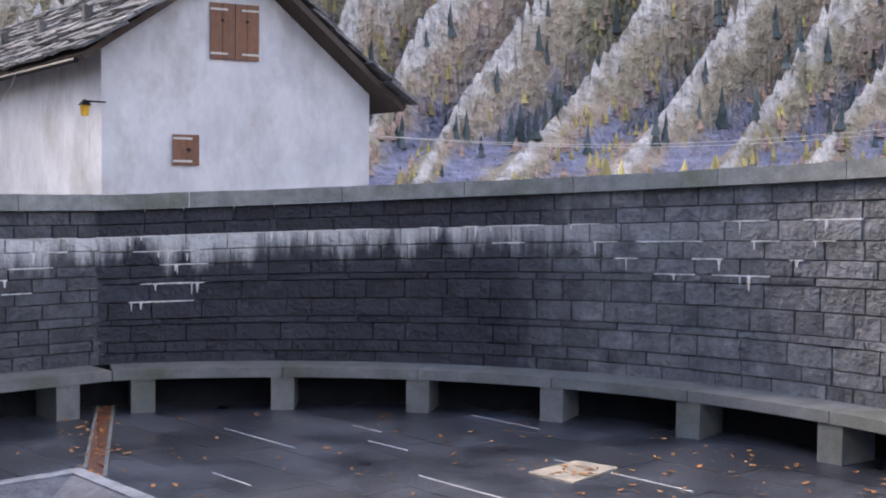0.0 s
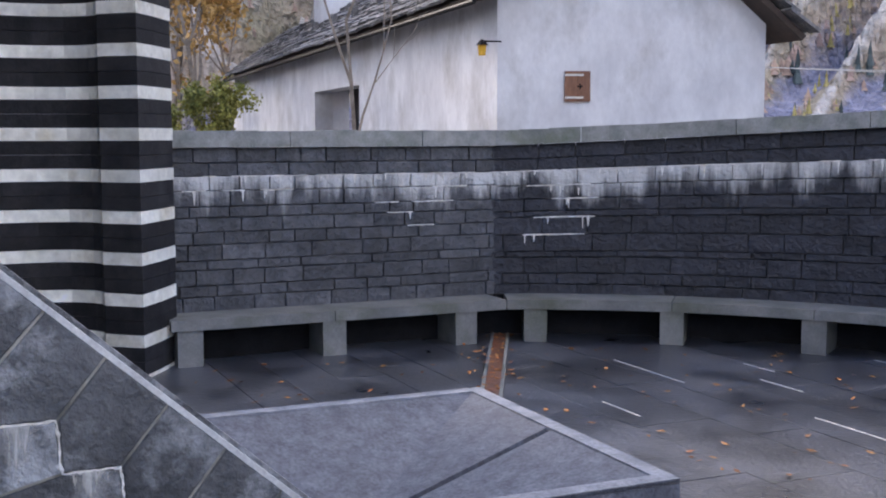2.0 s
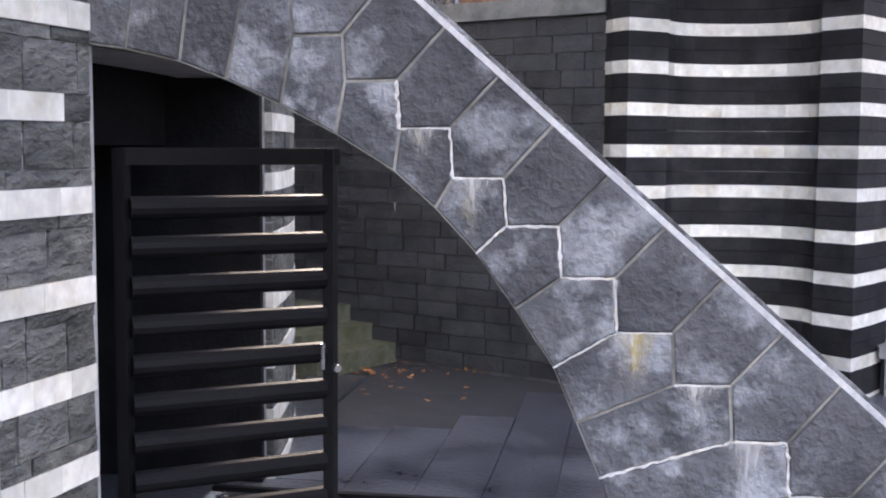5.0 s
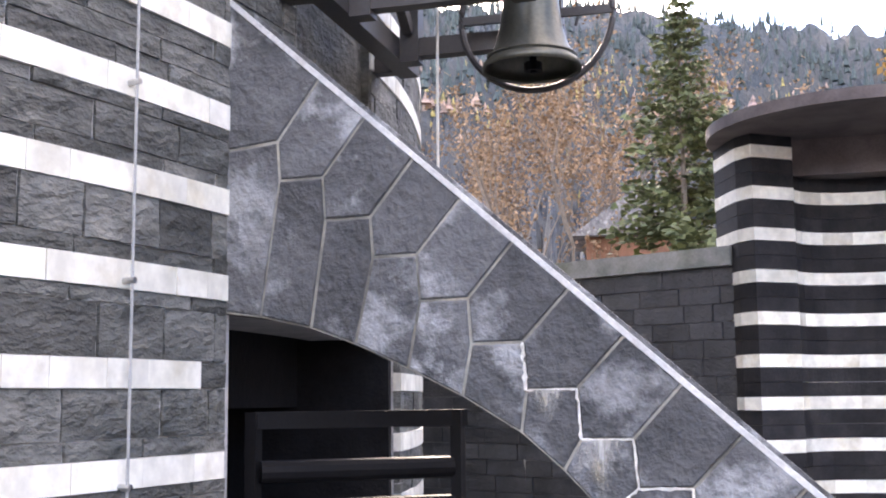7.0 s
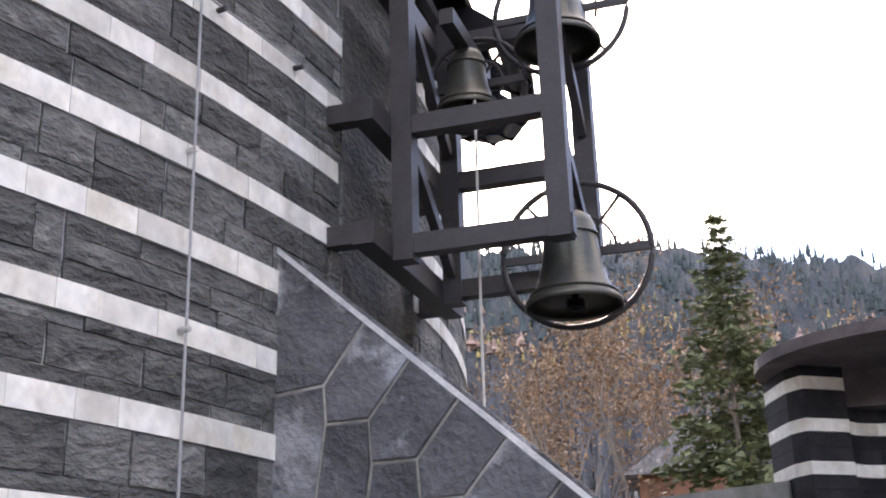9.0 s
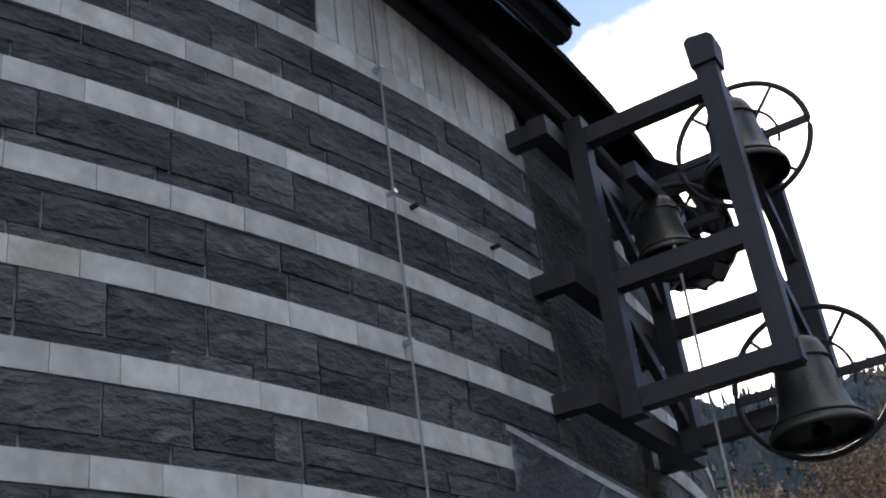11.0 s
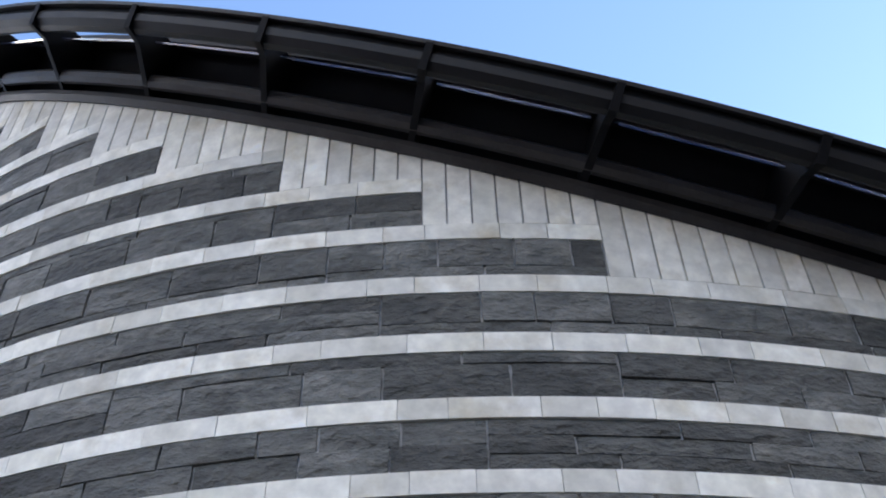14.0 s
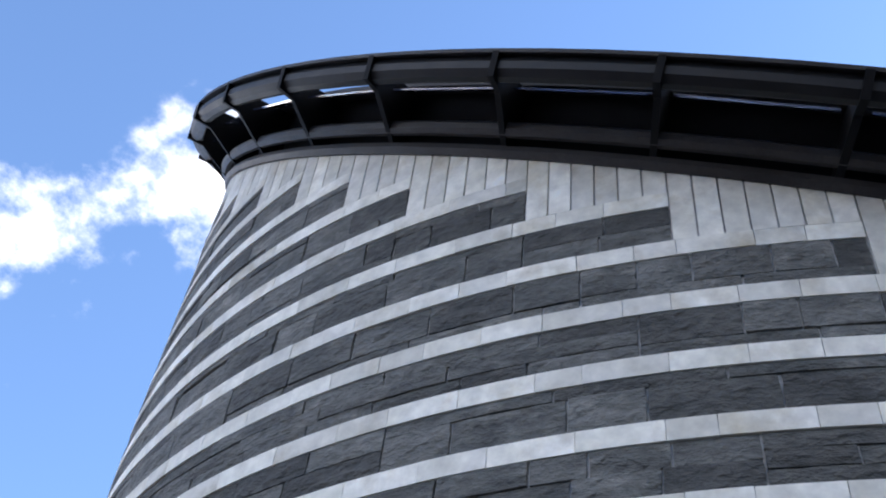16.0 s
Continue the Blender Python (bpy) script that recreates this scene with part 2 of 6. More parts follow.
M_LEAF = material("fallen_leaf", (0.30, 0.09, 0.02), (0.38, 0.20, 0.07), 0.8, 9, 80, 0.0, 0.45)
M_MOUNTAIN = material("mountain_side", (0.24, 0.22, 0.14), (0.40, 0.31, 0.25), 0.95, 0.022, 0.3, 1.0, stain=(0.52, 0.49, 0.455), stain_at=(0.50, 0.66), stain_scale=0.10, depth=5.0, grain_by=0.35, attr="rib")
# distance haze is tinted into this hill colour as well
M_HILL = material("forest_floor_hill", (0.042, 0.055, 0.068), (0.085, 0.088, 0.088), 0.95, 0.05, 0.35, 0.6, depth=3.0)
M_ROPE = material("pale_rope", (0.45, 0.43, 0.38), (0.55, 0.53, 0.48), 0.9, 20, 90, 0.1)
M_GROUND = material("meadow_ground", (0.05, 0.06, 0.025), (0.13, 0.11, 0.05), 0.95, 0.4, 8, 0.4)


def lime_wall(name):
    """Wall stone that the water has streaked: height share and way along the wall come with the stones as attributes."""
    m = material(name, (0.070, 0.073, 0.077), (0.175, 0.177, 0.180), 0.62, 5, 20, 0.9, 0.28, depth=0.025, grain_by=0.2)
    n, l = m.node_tree.nodes, m.node_tree.links
    b = n["Principled BSDF"]
    base = b.inputs["Base Color"].links[0].from_socket
    at = n.new("ShaderNodeAttribute")
    at.attribute_name = "course"
    sep = n.new("ShaderNodeSeparateXYZ")
    l.new(at.outputs["Vector"], sep.inputs["Vector"])
    comb = n.new("ShaderNodeMapping")
    comb.inputs["Scale"].default_value = (4.2, 0.8, 1.0)
    l.new(at.outputs["Vector"], comb.inputs["Vector"])
    nz = n.new("ShaderNodeTexNoise")
    nz.inputs["Scale"].default_value = 1.0
    nz.inputs["Detail"].default_value = 9.0
    nz.inputs["Roughness"].default_value = 0.66
    l.new(comb.outputs["Vector"], nz.inputs["Vector"])
    fall = n.new("ShaderNodeMapRange")  # streaks thin out below the seeping course
    fall.inputs["From Min"].default_value, fall.inputs["From Max"].default_value = 0.40, 0.825
    fall.inputs["To Min"].default_value, fall.inputs["To Max"].default_value = -0.26, 0.30
    l.new(sep.outputs["Y"], fall.inputs["Value"])
    add = n.new("ShaderNodeMath")
    l.new(nz.outputs["Fac"], add.inputs[0])
    l.new(fall.outputs["Result"], add.inputs[1])
    cut = n.new("ShaderNodeMapRange")
    cut.interpolation_type = "SMOOTHSTEP"
    cut.inputs["From Min"].default_value, cut.inputs["From Max"].default_value = 0.55, 0.84
    cut.inputs["To Max"].default_value = 0.9
    l.new(add.outputs[0], cut.inputs["Value"])
    top = n.new("ShaderNodeMapRange")
    top.inputs["From Min"].default_value, top.inputs["From Max"].default_value = 0.828, 0.824
    l.new(sep.outputs["Y"], top.inputs["Value"])
    mul = n.new("ShaderNodeMath")
    mul.operation = "MULTIPLY"
    l.new(cut.outputs["Result"], mul.inputs[0])
    l.new(top.outputs["Result"], mul.inputs[1])
    dry = n.new("ShaderNodeMapRange")
    dry.inputs["From Min"].default_value, dry.inputs["From Max"].default_value = 3.0, 4.8
    dry.inputs["To Min"].default_value, dry.inputs["To Max"].default_value = 1.0, 0.22
    l.new(sep.outputs["X"], dry.inputs["Value"])
    less = n.new("ShaderNodeMath")
    less.operation = "MULTIPLY"
    l.new(mul.outputs[0], less.inputs[0])
    l.new(dry.outputs["Result"], less.inputs[1])
    mx = n.new("ShaderNodeMix")
    mx.data_type = "RGBA"
    mx.inputs["B"].default_value = (0.62, 0.62, 0.60, 1)
    l.new(less.outputs[0], mx.inputs["Factor"])
    l.new(base, mx.inputs["A"])
    # the part near the corner is darker and bluer
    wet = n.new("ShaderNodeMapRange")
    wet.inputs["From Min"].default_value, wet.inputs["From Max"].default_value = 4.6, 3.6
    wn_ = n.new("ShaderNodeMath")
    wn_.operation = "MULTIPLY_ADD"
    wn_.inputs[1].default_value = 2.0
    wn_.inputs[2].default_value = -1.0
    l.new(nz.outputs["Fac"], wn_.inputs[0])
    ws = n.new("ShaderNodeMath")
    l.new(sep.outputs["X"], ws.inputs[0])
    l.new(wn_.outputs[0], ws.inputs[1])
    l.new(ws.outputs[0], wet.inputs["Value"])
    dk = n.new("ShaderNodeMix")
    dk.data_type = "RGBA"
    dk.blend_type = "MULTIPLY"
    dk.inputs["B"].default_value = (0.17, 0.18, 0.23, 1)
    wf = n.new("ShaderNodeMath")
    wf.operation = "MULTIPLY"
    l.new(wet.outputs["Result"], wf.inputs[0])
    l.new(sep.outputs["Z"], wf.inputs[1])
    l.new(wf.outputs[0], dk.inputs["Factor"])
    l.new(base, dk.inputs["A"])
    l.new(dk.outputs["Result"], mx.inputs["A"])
    l.new(mx.outputs["Result"], b.inputs["Base Color"])
    return m


def lime_skin(name):
    """Lime that lies on stone in a broken film: see-through where it has not settled."""
    m = material(name, (0.46, 0.45, 0.41), (0.72, 0.71, 0.67), 0.9, 6, 50, 0.3, stain=(0.50, 0.38, 0.13), stain_at=(0.54, 0.66), stain_scale=4.5)
    n, l = m.node_tree.nodes, m.node_tree.links
    at = n.new("ShaderNodeAttribute")
    at.attribute_name = "run"
    sep = n.new("ShaderNodeSeparateXYZ")
    l.new(at.outputs["Vector"], sep.inputs["Vector"])
    mp = n.new("ShaderNodeMapping")
    mp.inputs["Scale"].default_value = (4.0, 1.1, 7.0)
    l.new(at.outputs["Vector"], mp.inputs["Vector"])
    nz = n.new("ShaderNodeTexNoise")
    nz.inputs["Scale"].default_value = 1.0
    nz.inputs["Detail"].default_value = 7.0
    nz.inputs["Roughness"].default_value = 0.68
    l.new(mp.outputs["Vector"], nz.inputs["Vector"])
    ab = n.new("ShaderNodeMath")
    ab.operation = "ABSOLUTE"
    l.new(sep.outputs["X"], ab.inputs[0])
    a1 = n.new("ShaderNodeMath")
    a1.operation = "MULTIPLY_ADD"
    a1.inputs[1].default_value = -0.30
    l.new(ab.outputs[0], a1.inputs[0])
    l.new(nz.outputs["Fac"], a1.inputs[2])
    a2 = n.new("ShaderNodeMath")
    a2.operation = "MULTIPLY_ADD"
    a2.inputs[1].default_value = -0.30
    l.new(sep.outputs["Y"], a2.inputs[0])
    l.new(a1.outputs[0], a2.inputs[2])
    cut = n.new("ShaderNodeMapRange")
    cut.inputs["From Min"].default_value, cut.inputs["From Max"].default_value = 0.20, 0.58
    cut.inputs["To Max"].default_value = 0.85
    l.new(a2.outputs[0], cut.inputs["Value"])
    l.new(cut.outputs["Result"], n["Principled BSDF"].inputs["Alpha"])
    return m


M_RUN = lime_skin("lime_skin")
M_WALLMORTAR = material("old_wall_mortar", (0.085, 0.087, 0.09), (0.18, 0.18, 0.175), 0.9, 5, 50, 0.4)
M_CRUST = material("lime_crust", (0.55, 0.53, 0.47), (0.78, 0.77, 0.74), 0.9, 5, 40, 0.4, stain=(0.50, 0.40, 0.16), stain_at=(0.58, 0.7), stain_scale=2.5)
# basin granite made paler: skylight on the rim's top is in the colour
M_RIM = material("skylit_granite_rim", (0.15, 0.158, 0.175), (0.27, 0.28, 0.30), 0.8, 9, 50, 0.5, grain_by=0.25)
# pale tone for lime joints, and for the rim light along the crest
M_EDGE = material("pale_edge_stone", (0.42, 0.42, 0.42), (0.60, 0.60, 0.58), 0.8, 6, 50, 0.3)
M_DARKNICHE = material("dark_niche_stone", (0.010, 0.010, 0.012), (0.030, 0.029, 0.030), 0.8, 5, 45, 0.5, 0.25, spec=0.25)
# near-black: the deep shade of portal and bench recess is in this colour
M_DEEPSHADE = material("deep_shade_stone", (0.006, 0.006, 0.007), (0.015, 0.015, 0.017), 0.8, 5, 45, 0.5, spec=0.2)
M_CHROME = material("dull_chrome", (0.5, 0.5, 0.5), (0.6, 0.6, 0.6), 0.3, 6, 60, 0.05, metal=1.0)
M_PIPE = material("grey_cable", (0.30, 0.31, 0.30), (0.40, 0.40, 0.39), 0.6, 6, 60, 0.05)
M_WOODDARK = material("dark_roof_wood", (0.045, 0.03, 0.022), (0.08, 0.055, 0.04), 0.8, 6, 40, 0.2)
M_LIME = lime_wall("streaked_wall_stone")


# ---------------------------------------------------------------- mesh helpers
def mesh_of(name, verts, faces, mat, smooth=False):
    me = bpy.data.meshes.new(name)
    me.from_pydata([tuple(v) for v in verts], [], faces)
    me.update()
    if mat:
        me.materials.append(mat)
    if smooth:
        me.polygons.foreach_set("use_smooth", [True] * len(me.polygons))
    return me


def part(name, data, mat=None, parent=None, label=""):
    """One mesh object under a thing or part; data: a bmesh, a mesh or (verts, faces)."""
    if isinstance(data, bmesh.types.BMesh):
        me = bpy.data.meshes.new(name)
        data.to_mesh(me)
        data.free()
        if mat:
            me.materials.append(mat)
    elif isinstance(data, tuple):
        me = mesh_of(name, data[0], data[1], mat)
    else:
        me = data
    ob = new(name, me)
    ob.parent = parent
    if label:
        ob["label"] = label
    return ob


def thing(name, label, category, group="", kind="", at=(0, 0, 0)):
    ob = new(name)
    ob.location = at
    ob.empty_display_size = 0.1
    return tagged(ob, label, category, group, kind)


class Soup:
    """Collects many small solids into one mesh."""

    def __init__(self):
        self.v, self.f = [], []

    def prism(self, bottom, top):
        """A solid between two rings of the same count."""
        k, n = len(self.v), len(bottom)
        self.v += [tuple(p) for p in bottom] + [tuple(p) for p in top]
        self.f.append(tuple(k + i for i in reversed(range(n))))
        self.f.append(tuple(k + n + i for i in range(n)))
        for i in range(n):
            j = (i + 1) % n
            self.f.append((k + i, k + j, k + n + j, k + n + i))

    def box(self, o, ax, ay, az):
        """A box from corner o along three edge vectors."""
        o, ax, ay, az = Vector(o), Vector(ax), Vector(ay), Vector(az)
        if ax.cross(ay).dot(az) < 0:
            ax, ay = ay, ax
        base = [o, o + ax, o + ax + ay, o + ay]
        self.prism(base, [p + az for p in base])

    def beam(self, p, q, w, h, up=(0, 0, 1)):
        """A straight bar of section w x h from p to q."""
        p, q = Vector(p), Vector(q)
        d = (q - p).normalized()
        up = Vector(up) if abs(d.dot(Vector(up))) < 0.95 else Vector((U2[0], U2[1], 0))
        side = d.cross(up).normalized()
        up = side.cross(d).normalized()
        o = p - side * (w / 2) - up * (h / 2)
        self.box(o, side * w, up * h, q - p)

    def tube(self, pts, r, n=8, closed=False):
        pts = [Vector(p) for p in pts]
        k0 = len(self.v)
        m = len(pts)
        for i, p in enumerate(pts):
            a = pts[i - 1] if (i or closed) else p
            b = pts[(i + 1) % m] if (i < m - 1 or closed) else p
            d = (b - a).normalized()
            s = d.cross(Vector((0, 0, 1)))
            if s.length < 0.05:
                s = d.cross(Vector((1, 0, 0)))
            s.normalize()
            t = s.cross(d)
            for j in range(n):
                c = 2 * math.pi * j / n
                self.v.append(tuple(p + (s * math.cos(c) + t * math.sin(c)) * r))
        for i in range(m if closed else m - 1):
            for j in range(n):
                a, b = k0 + i * n + j, k0 + i * n + (j + 1) % n
                c, d = k0 + ((i + 1) % m) * n + (j + 1) % n, k0 + ((i + 1) % m) * n + j
                self.f.append((a, d, c, b))
        if not closed:
            self.f.append(tuple(k0 + j for j in range(n)))
            self.f.append(tuple(k0 + (m - 1) * n + j for j in reversed(range(n))))

    def strip(self, rows):
        """One solid through a row of four-cornered sections."""
        k = len(self.v)
        for q in rows:
            self.v += [tuple(p) for p in q]
        for i in range(len(rows) - 1):
            for j in range(4):
                self.f.append((k + i * 4 + j, k + i * 4 + (j + 1) % 4, k + i * 4 + 4 + (j + 1) % 4, k + i * 4 + 4 + j))
        e = k + (len(rows) - 1) * 4
        self.f += [(k + 3, k + 2, k + 1, k), (e, e + 1, e + 2, e + 3)]

    def lathe(self, o, prof, n=24):
        k0 = len(self.v)
        o = Vector(o)
        for r, z in prof:
            for j in range(n):
                c = 2 * math.pi * j / n
                self.v.append((o.x + r * math.cos(c), o.y + r * math.sin(c), o.z + z))
        for i in range(len(prof) - 1):
            for j in range(n):
                a, b = k0 + i * n + j, k0 + i * n + (j + 1) % n
                self.f.append((a, b, b + n, a + n))

    def data(self):
        return self.v, self.f


# ---------------------------------------------------------------- plan
AX = radians(43.5)
U2, N2 = Vector((math.cos(AX), math.sin(AX))), Vector((-math.sin(AX), math.cos(AX)))
U3, N3, Z3 = Vector((*U2, 0)), Vector((*N2, 0)), Vector((0, 0, 1))
CEN = Vector((-8.674, -0.506))
EA, EB = 6.665, 4.539
PITCH = 0.36
WHITE = 0.108
Z_E1 = 5.469


def L(t, s, z=0.0):
    """A point by its way along the church's axis, across it, and its height."""
    p = CEN + U2 * t + N2 * s
    return Vector((p.x, p.y, z))


def polar(a, d, z=0.0):
    return Vector((-math.sin(radians(a)) * d, math.cos(radians(a)) * d, z))


def roof_z(x, y):
    return 3.849 - 0.680 * x - 0.653 * y


def ell(th, off=0.0, z=0.0):
    """On the church's outline, off metres outside it."""
    c, s = math.cos(th), math.sin(th)
    nrm = Vector((c / EB, s / EA)).normalized()
    return L(EB * c + nrm.x * off, EA * s + nrm.y * off, z)


# ---------------------------------------------------------------- church
church = thing("church", "oval church of banded grey and white stone with slanted roof", "church")
church.location = (CEN.x, CEN.y, 0)
church_inv = Matrix.Translation((-CEN.x, -CEN.y, 0))


def under(ob, parent):
    """Parent while keeping the place in the world."""
    ob.parent = parent
    ob.matrix_parent_inverse = Matrix.Translation(parent.location).inverted()
    return ob


DOOR_T, SLOT = 2.43, (-0.62, 0.45)


def wall_spans(th):
    """Height spans of solid wall at this angle of the outline."""
    s = EA * math.sin(th)
    p = ell(th)
    top = roof_z(p.x, p.y)
    if math.cos(th) > 0 and -1.19 < s < 1.15:
        if SLOT[0] < s < SLOT[1]:
            return [(DOOR_T, 3.3)]
        return [(DOOR_T, top)]
    return [(-0.6, top)]


NTH = 360
core = Soup()
for i in range(NTH):
    t0, t1 = 2 * math.pi * i / NTH, 2 * math.pi * (i + 1) / NTH
    for z0, z1 in wall_spans((t0 + t1) / 2):
        a, b, c, d = ell(t0, -0.011), ell(t1, -0.011), ell(t1, -0.55), ell(t0, -0.55)

        def top(p):
            return min(z1, roof_z(p.x, p.y)) if z1 > 4 else z1
        core.prism([Vector((p.x, p.y, z0)) for p in (a, b, c, d)], [Vector((p.x, p.y, top(p))) for p in (a, b, c, d)])
under(tagged(part("wall_core", core.data(), M_CORE), kind="stuff"), church)

# arc length table of the outline
ARC = [0.0]
for i in range(2880):
    ARC.append(ARC[-1] + (ell(2 * math.pi * (i + 1) / 2880 - math.pi) - ell(2 * math.pi * i / 2880 - math.pi)).length)


def theta_at(s):
    s = max(0.0, min(s, ARC[-1]))
    k = int(np.searchsorted(ARC, s))
    k = max(1, min(k, 2880))
    f = (s - ARC[k - 1]) / (ARC[k] - ARC[k - 1])
    return 2 * math.pi * (k - 1 + f) / 2880 - math.pi


FRIEZE = 0.585


def course(z0, z1, length, rng, proud, keep, cut_frieze):
    """Blocks of one course: (theta0, theta1, z0, z1, proud)."""
    s = rng.uniform(0, length)
    out = []
    start = s
    while s < ARC[-1] + start - 0.05:
        w = length * rng.uniform(0.7, 1.35)
        a, b = s % ARC[-1], (s + w) % ARC[-1]
        s += w
        if b < a:
            continue
        out.append((theta_at(a), theta_at(b), z0, z1, proud + rng.uniform(-0.001, 0.003)))
    return out


NEAREST = {"gneiss_block": 0, "marble_block": 0}


def add_block(soup, t0, t1, z0, z1, proud, gap=0.004):
    """Blocks in the stretch of wall nearest the yard are parts of their own, up to 300 of a kind."""
    nm = "gneiss_block" if soup is dark else "marble_block"
    if -1.75 < t0 < -0.45 and 3.6 < z0 < 7.6 and NEAREST[nm] < 300:
        NEAREST[nm] += 1
        own = Soup()
        fill_block(own, t0, t1, z0, z1, proud, gap)
        if own.v:
            under(part(nm, own.data(), M_GNEISS if soup is dark else M_MARBLE), church)
        return
    fill_block(soup, t0, t1, z0, z1, proud, gap)


def fill_block(soup, t0, t1, z0, z1, proud, gap):
    g = gap / 6.0
    t0, t1 = t0 + g, t1 - g
    tm = (t0 + t1) / 2
    tops = []
    for th in (t0, tm, t1):
        p = ell(th)
        tops.append(min(z1 - gap / 2, roof_z(p.x, p.y)))
    if min(tops) < z0 + 0.03:
        return
    zb = z0 + gap / 2
    split_face = gap > 0.005 and -2.7 < tm < 0.35 and min(tops) > z1 - gap
    if not split_face:
        out = [ell(th, proud) for th in (t0, tm, t1)]
        inn = [ell(th, -0.04) for th in (t1, tm, t0)]
        zs = tops + tops[::-1]
        soup.prism([Vector((p.x, p.y, zb)) for p in out + inn], [Vector((p.x, p.y, z)) for p, z in zip(out + inn, zs)])
        return
    # rough split face: a small net of points that stand out unevenly, with broken edges
    zt = tops[0]
    nx = max(3, min(9, int((t1 - t0) * 5.6 / 0.055)))
    nz = 2 if zt - zb < 0.1 else (3 if zt - zb < 0.16 else 5)
    k, seed = len(soup.v), rng.uniform(0, 90)
    tilt = rng.uniform(-0.003, 0.003)
    for iz in range(nz + 1):
        for ix in range(nx + 1):
            u, v = ix / nx, iz / nz
            edge = ix in (0, nx) or iz in (0, nz)
            d = noise.noise(Vector((u * nx * 0.55 + seed, v * nz * 1.1, seed))) * 0.009 + noise.noise(Vector((u * 2.2, v * nz * 0.9 + seed, 5.0))) * 0.006
            off = proud + tilt * (v - 0.5) * 2 + (d * 0.3 - 0.003 if edge else d)
            du = 0.0 if ix not in (0, nx) else rng.uniform(-0.0005, 0.0005)
            dz = rng.uniform(-0.003, 0.002) * (1 if iz == 0 else -1) if iz in (0, nz) else rng.uniform(-0.006, 0.006)
            p = ell(t0 + (t1 - t0) * u + du, off)
            soup.v.append((p.x, p.y, zb + (zt - zb) * v + dz))
    w = nx + 1
    soup.f += [(k + b * w + a, k + b * w + a + 1, k + (b + 1) * w + a + 1, k + (b + 1) * w + a) for b in range(nz) for a in range(nx)]
    rim = [a for a in range(w)] + [b * w + nx for b in range(1, nz + 1)] + [nz * w + a for a in range(nx - 1, -1, -1)] + [b * w for b in range(nz - 1, 0, -1)]
    kb = len(soup.v)
    for q in rim:
        p = ell(t0 + (t1 - t0) * (q % w) / nx, -0.04)
        soup.v.append((p.x, p.y, zb + (zt - zb) * (q // w) / nz))
    n = len(rim)
    soup.f += [(k + rim[(a + 1) % n], k + rim[a], kb + a, kb + (a + 1) % n) for a in range(n)]


def clear_of_openings(t0, t1, z0, z1):
    """Parts of a block that miss the portal and the belfry slot."""
    if math.cos((t0 + t1) / 2) < 0:
        return [(t0, t1)]
    holes = []
    if z0 < DOOR_T - 0.02:
        holes.append((math.asin(-1.19 / EA), math.asin(1.15 / EA)))
    if z1 > 3.3:
        holes.append((math.asin(SLOT[0] / EA), math.asin(SLOT[1] / EA)))
    spans = [(t0, t1)]
    for h0, h1 in holes:
        nxt = []
        for a, b in spans:
            if b <= h0 or a >= h1:
                nxt.append((a, b))
                continue
            if a < h0:
                nxt.append((a, h0))
            if b > h1:
                nxt.append((h1, b))
        spans = nxt
    return [(a, b) for a, b in spans if b - a > 0.006]


rng = random.Random(7)
dark, white = Soup(), Soup()
k0 = -int((Z_E1 + 0.6) / PITCH) - 1


SLAB_W = 0.118
THS = [2 * math.pi * i / 2880 - math.pi for i in range(2881)]


def cut_at(need, t0, t1):
    """The stretch of a block where the roof stands at least this high; the height falls towards theta 0."""
    def high(th):
        p = ell(th)
        return roof_z(p.x, p.y) >= need
    a, b = high(t0), high(t1)
    if a and b:
        return [(t0, t1)]
    if not a and not b:
        return []
    lo, hi = (t0, t1) if a else (t1, t0)
    for _ in range(18):
        mid = (lo + hi) / 2
        lo, hi = (mid, hi) if high(mid) else (lo, mid)
    # the end falls on a joint of the upright slabs
    s_end = float(np.interp(lo, THS, ARC))
    lo = min(max(theta_at(round(s_end / SLAB_W) * SLAB_W), t0 - 0.03), t1 + 0.03)
    return ([(t0, lo)] if lo > t0 + 0.004 else []) if a else ([(lo, t1)] if lo < t1 - 0.004 else [])


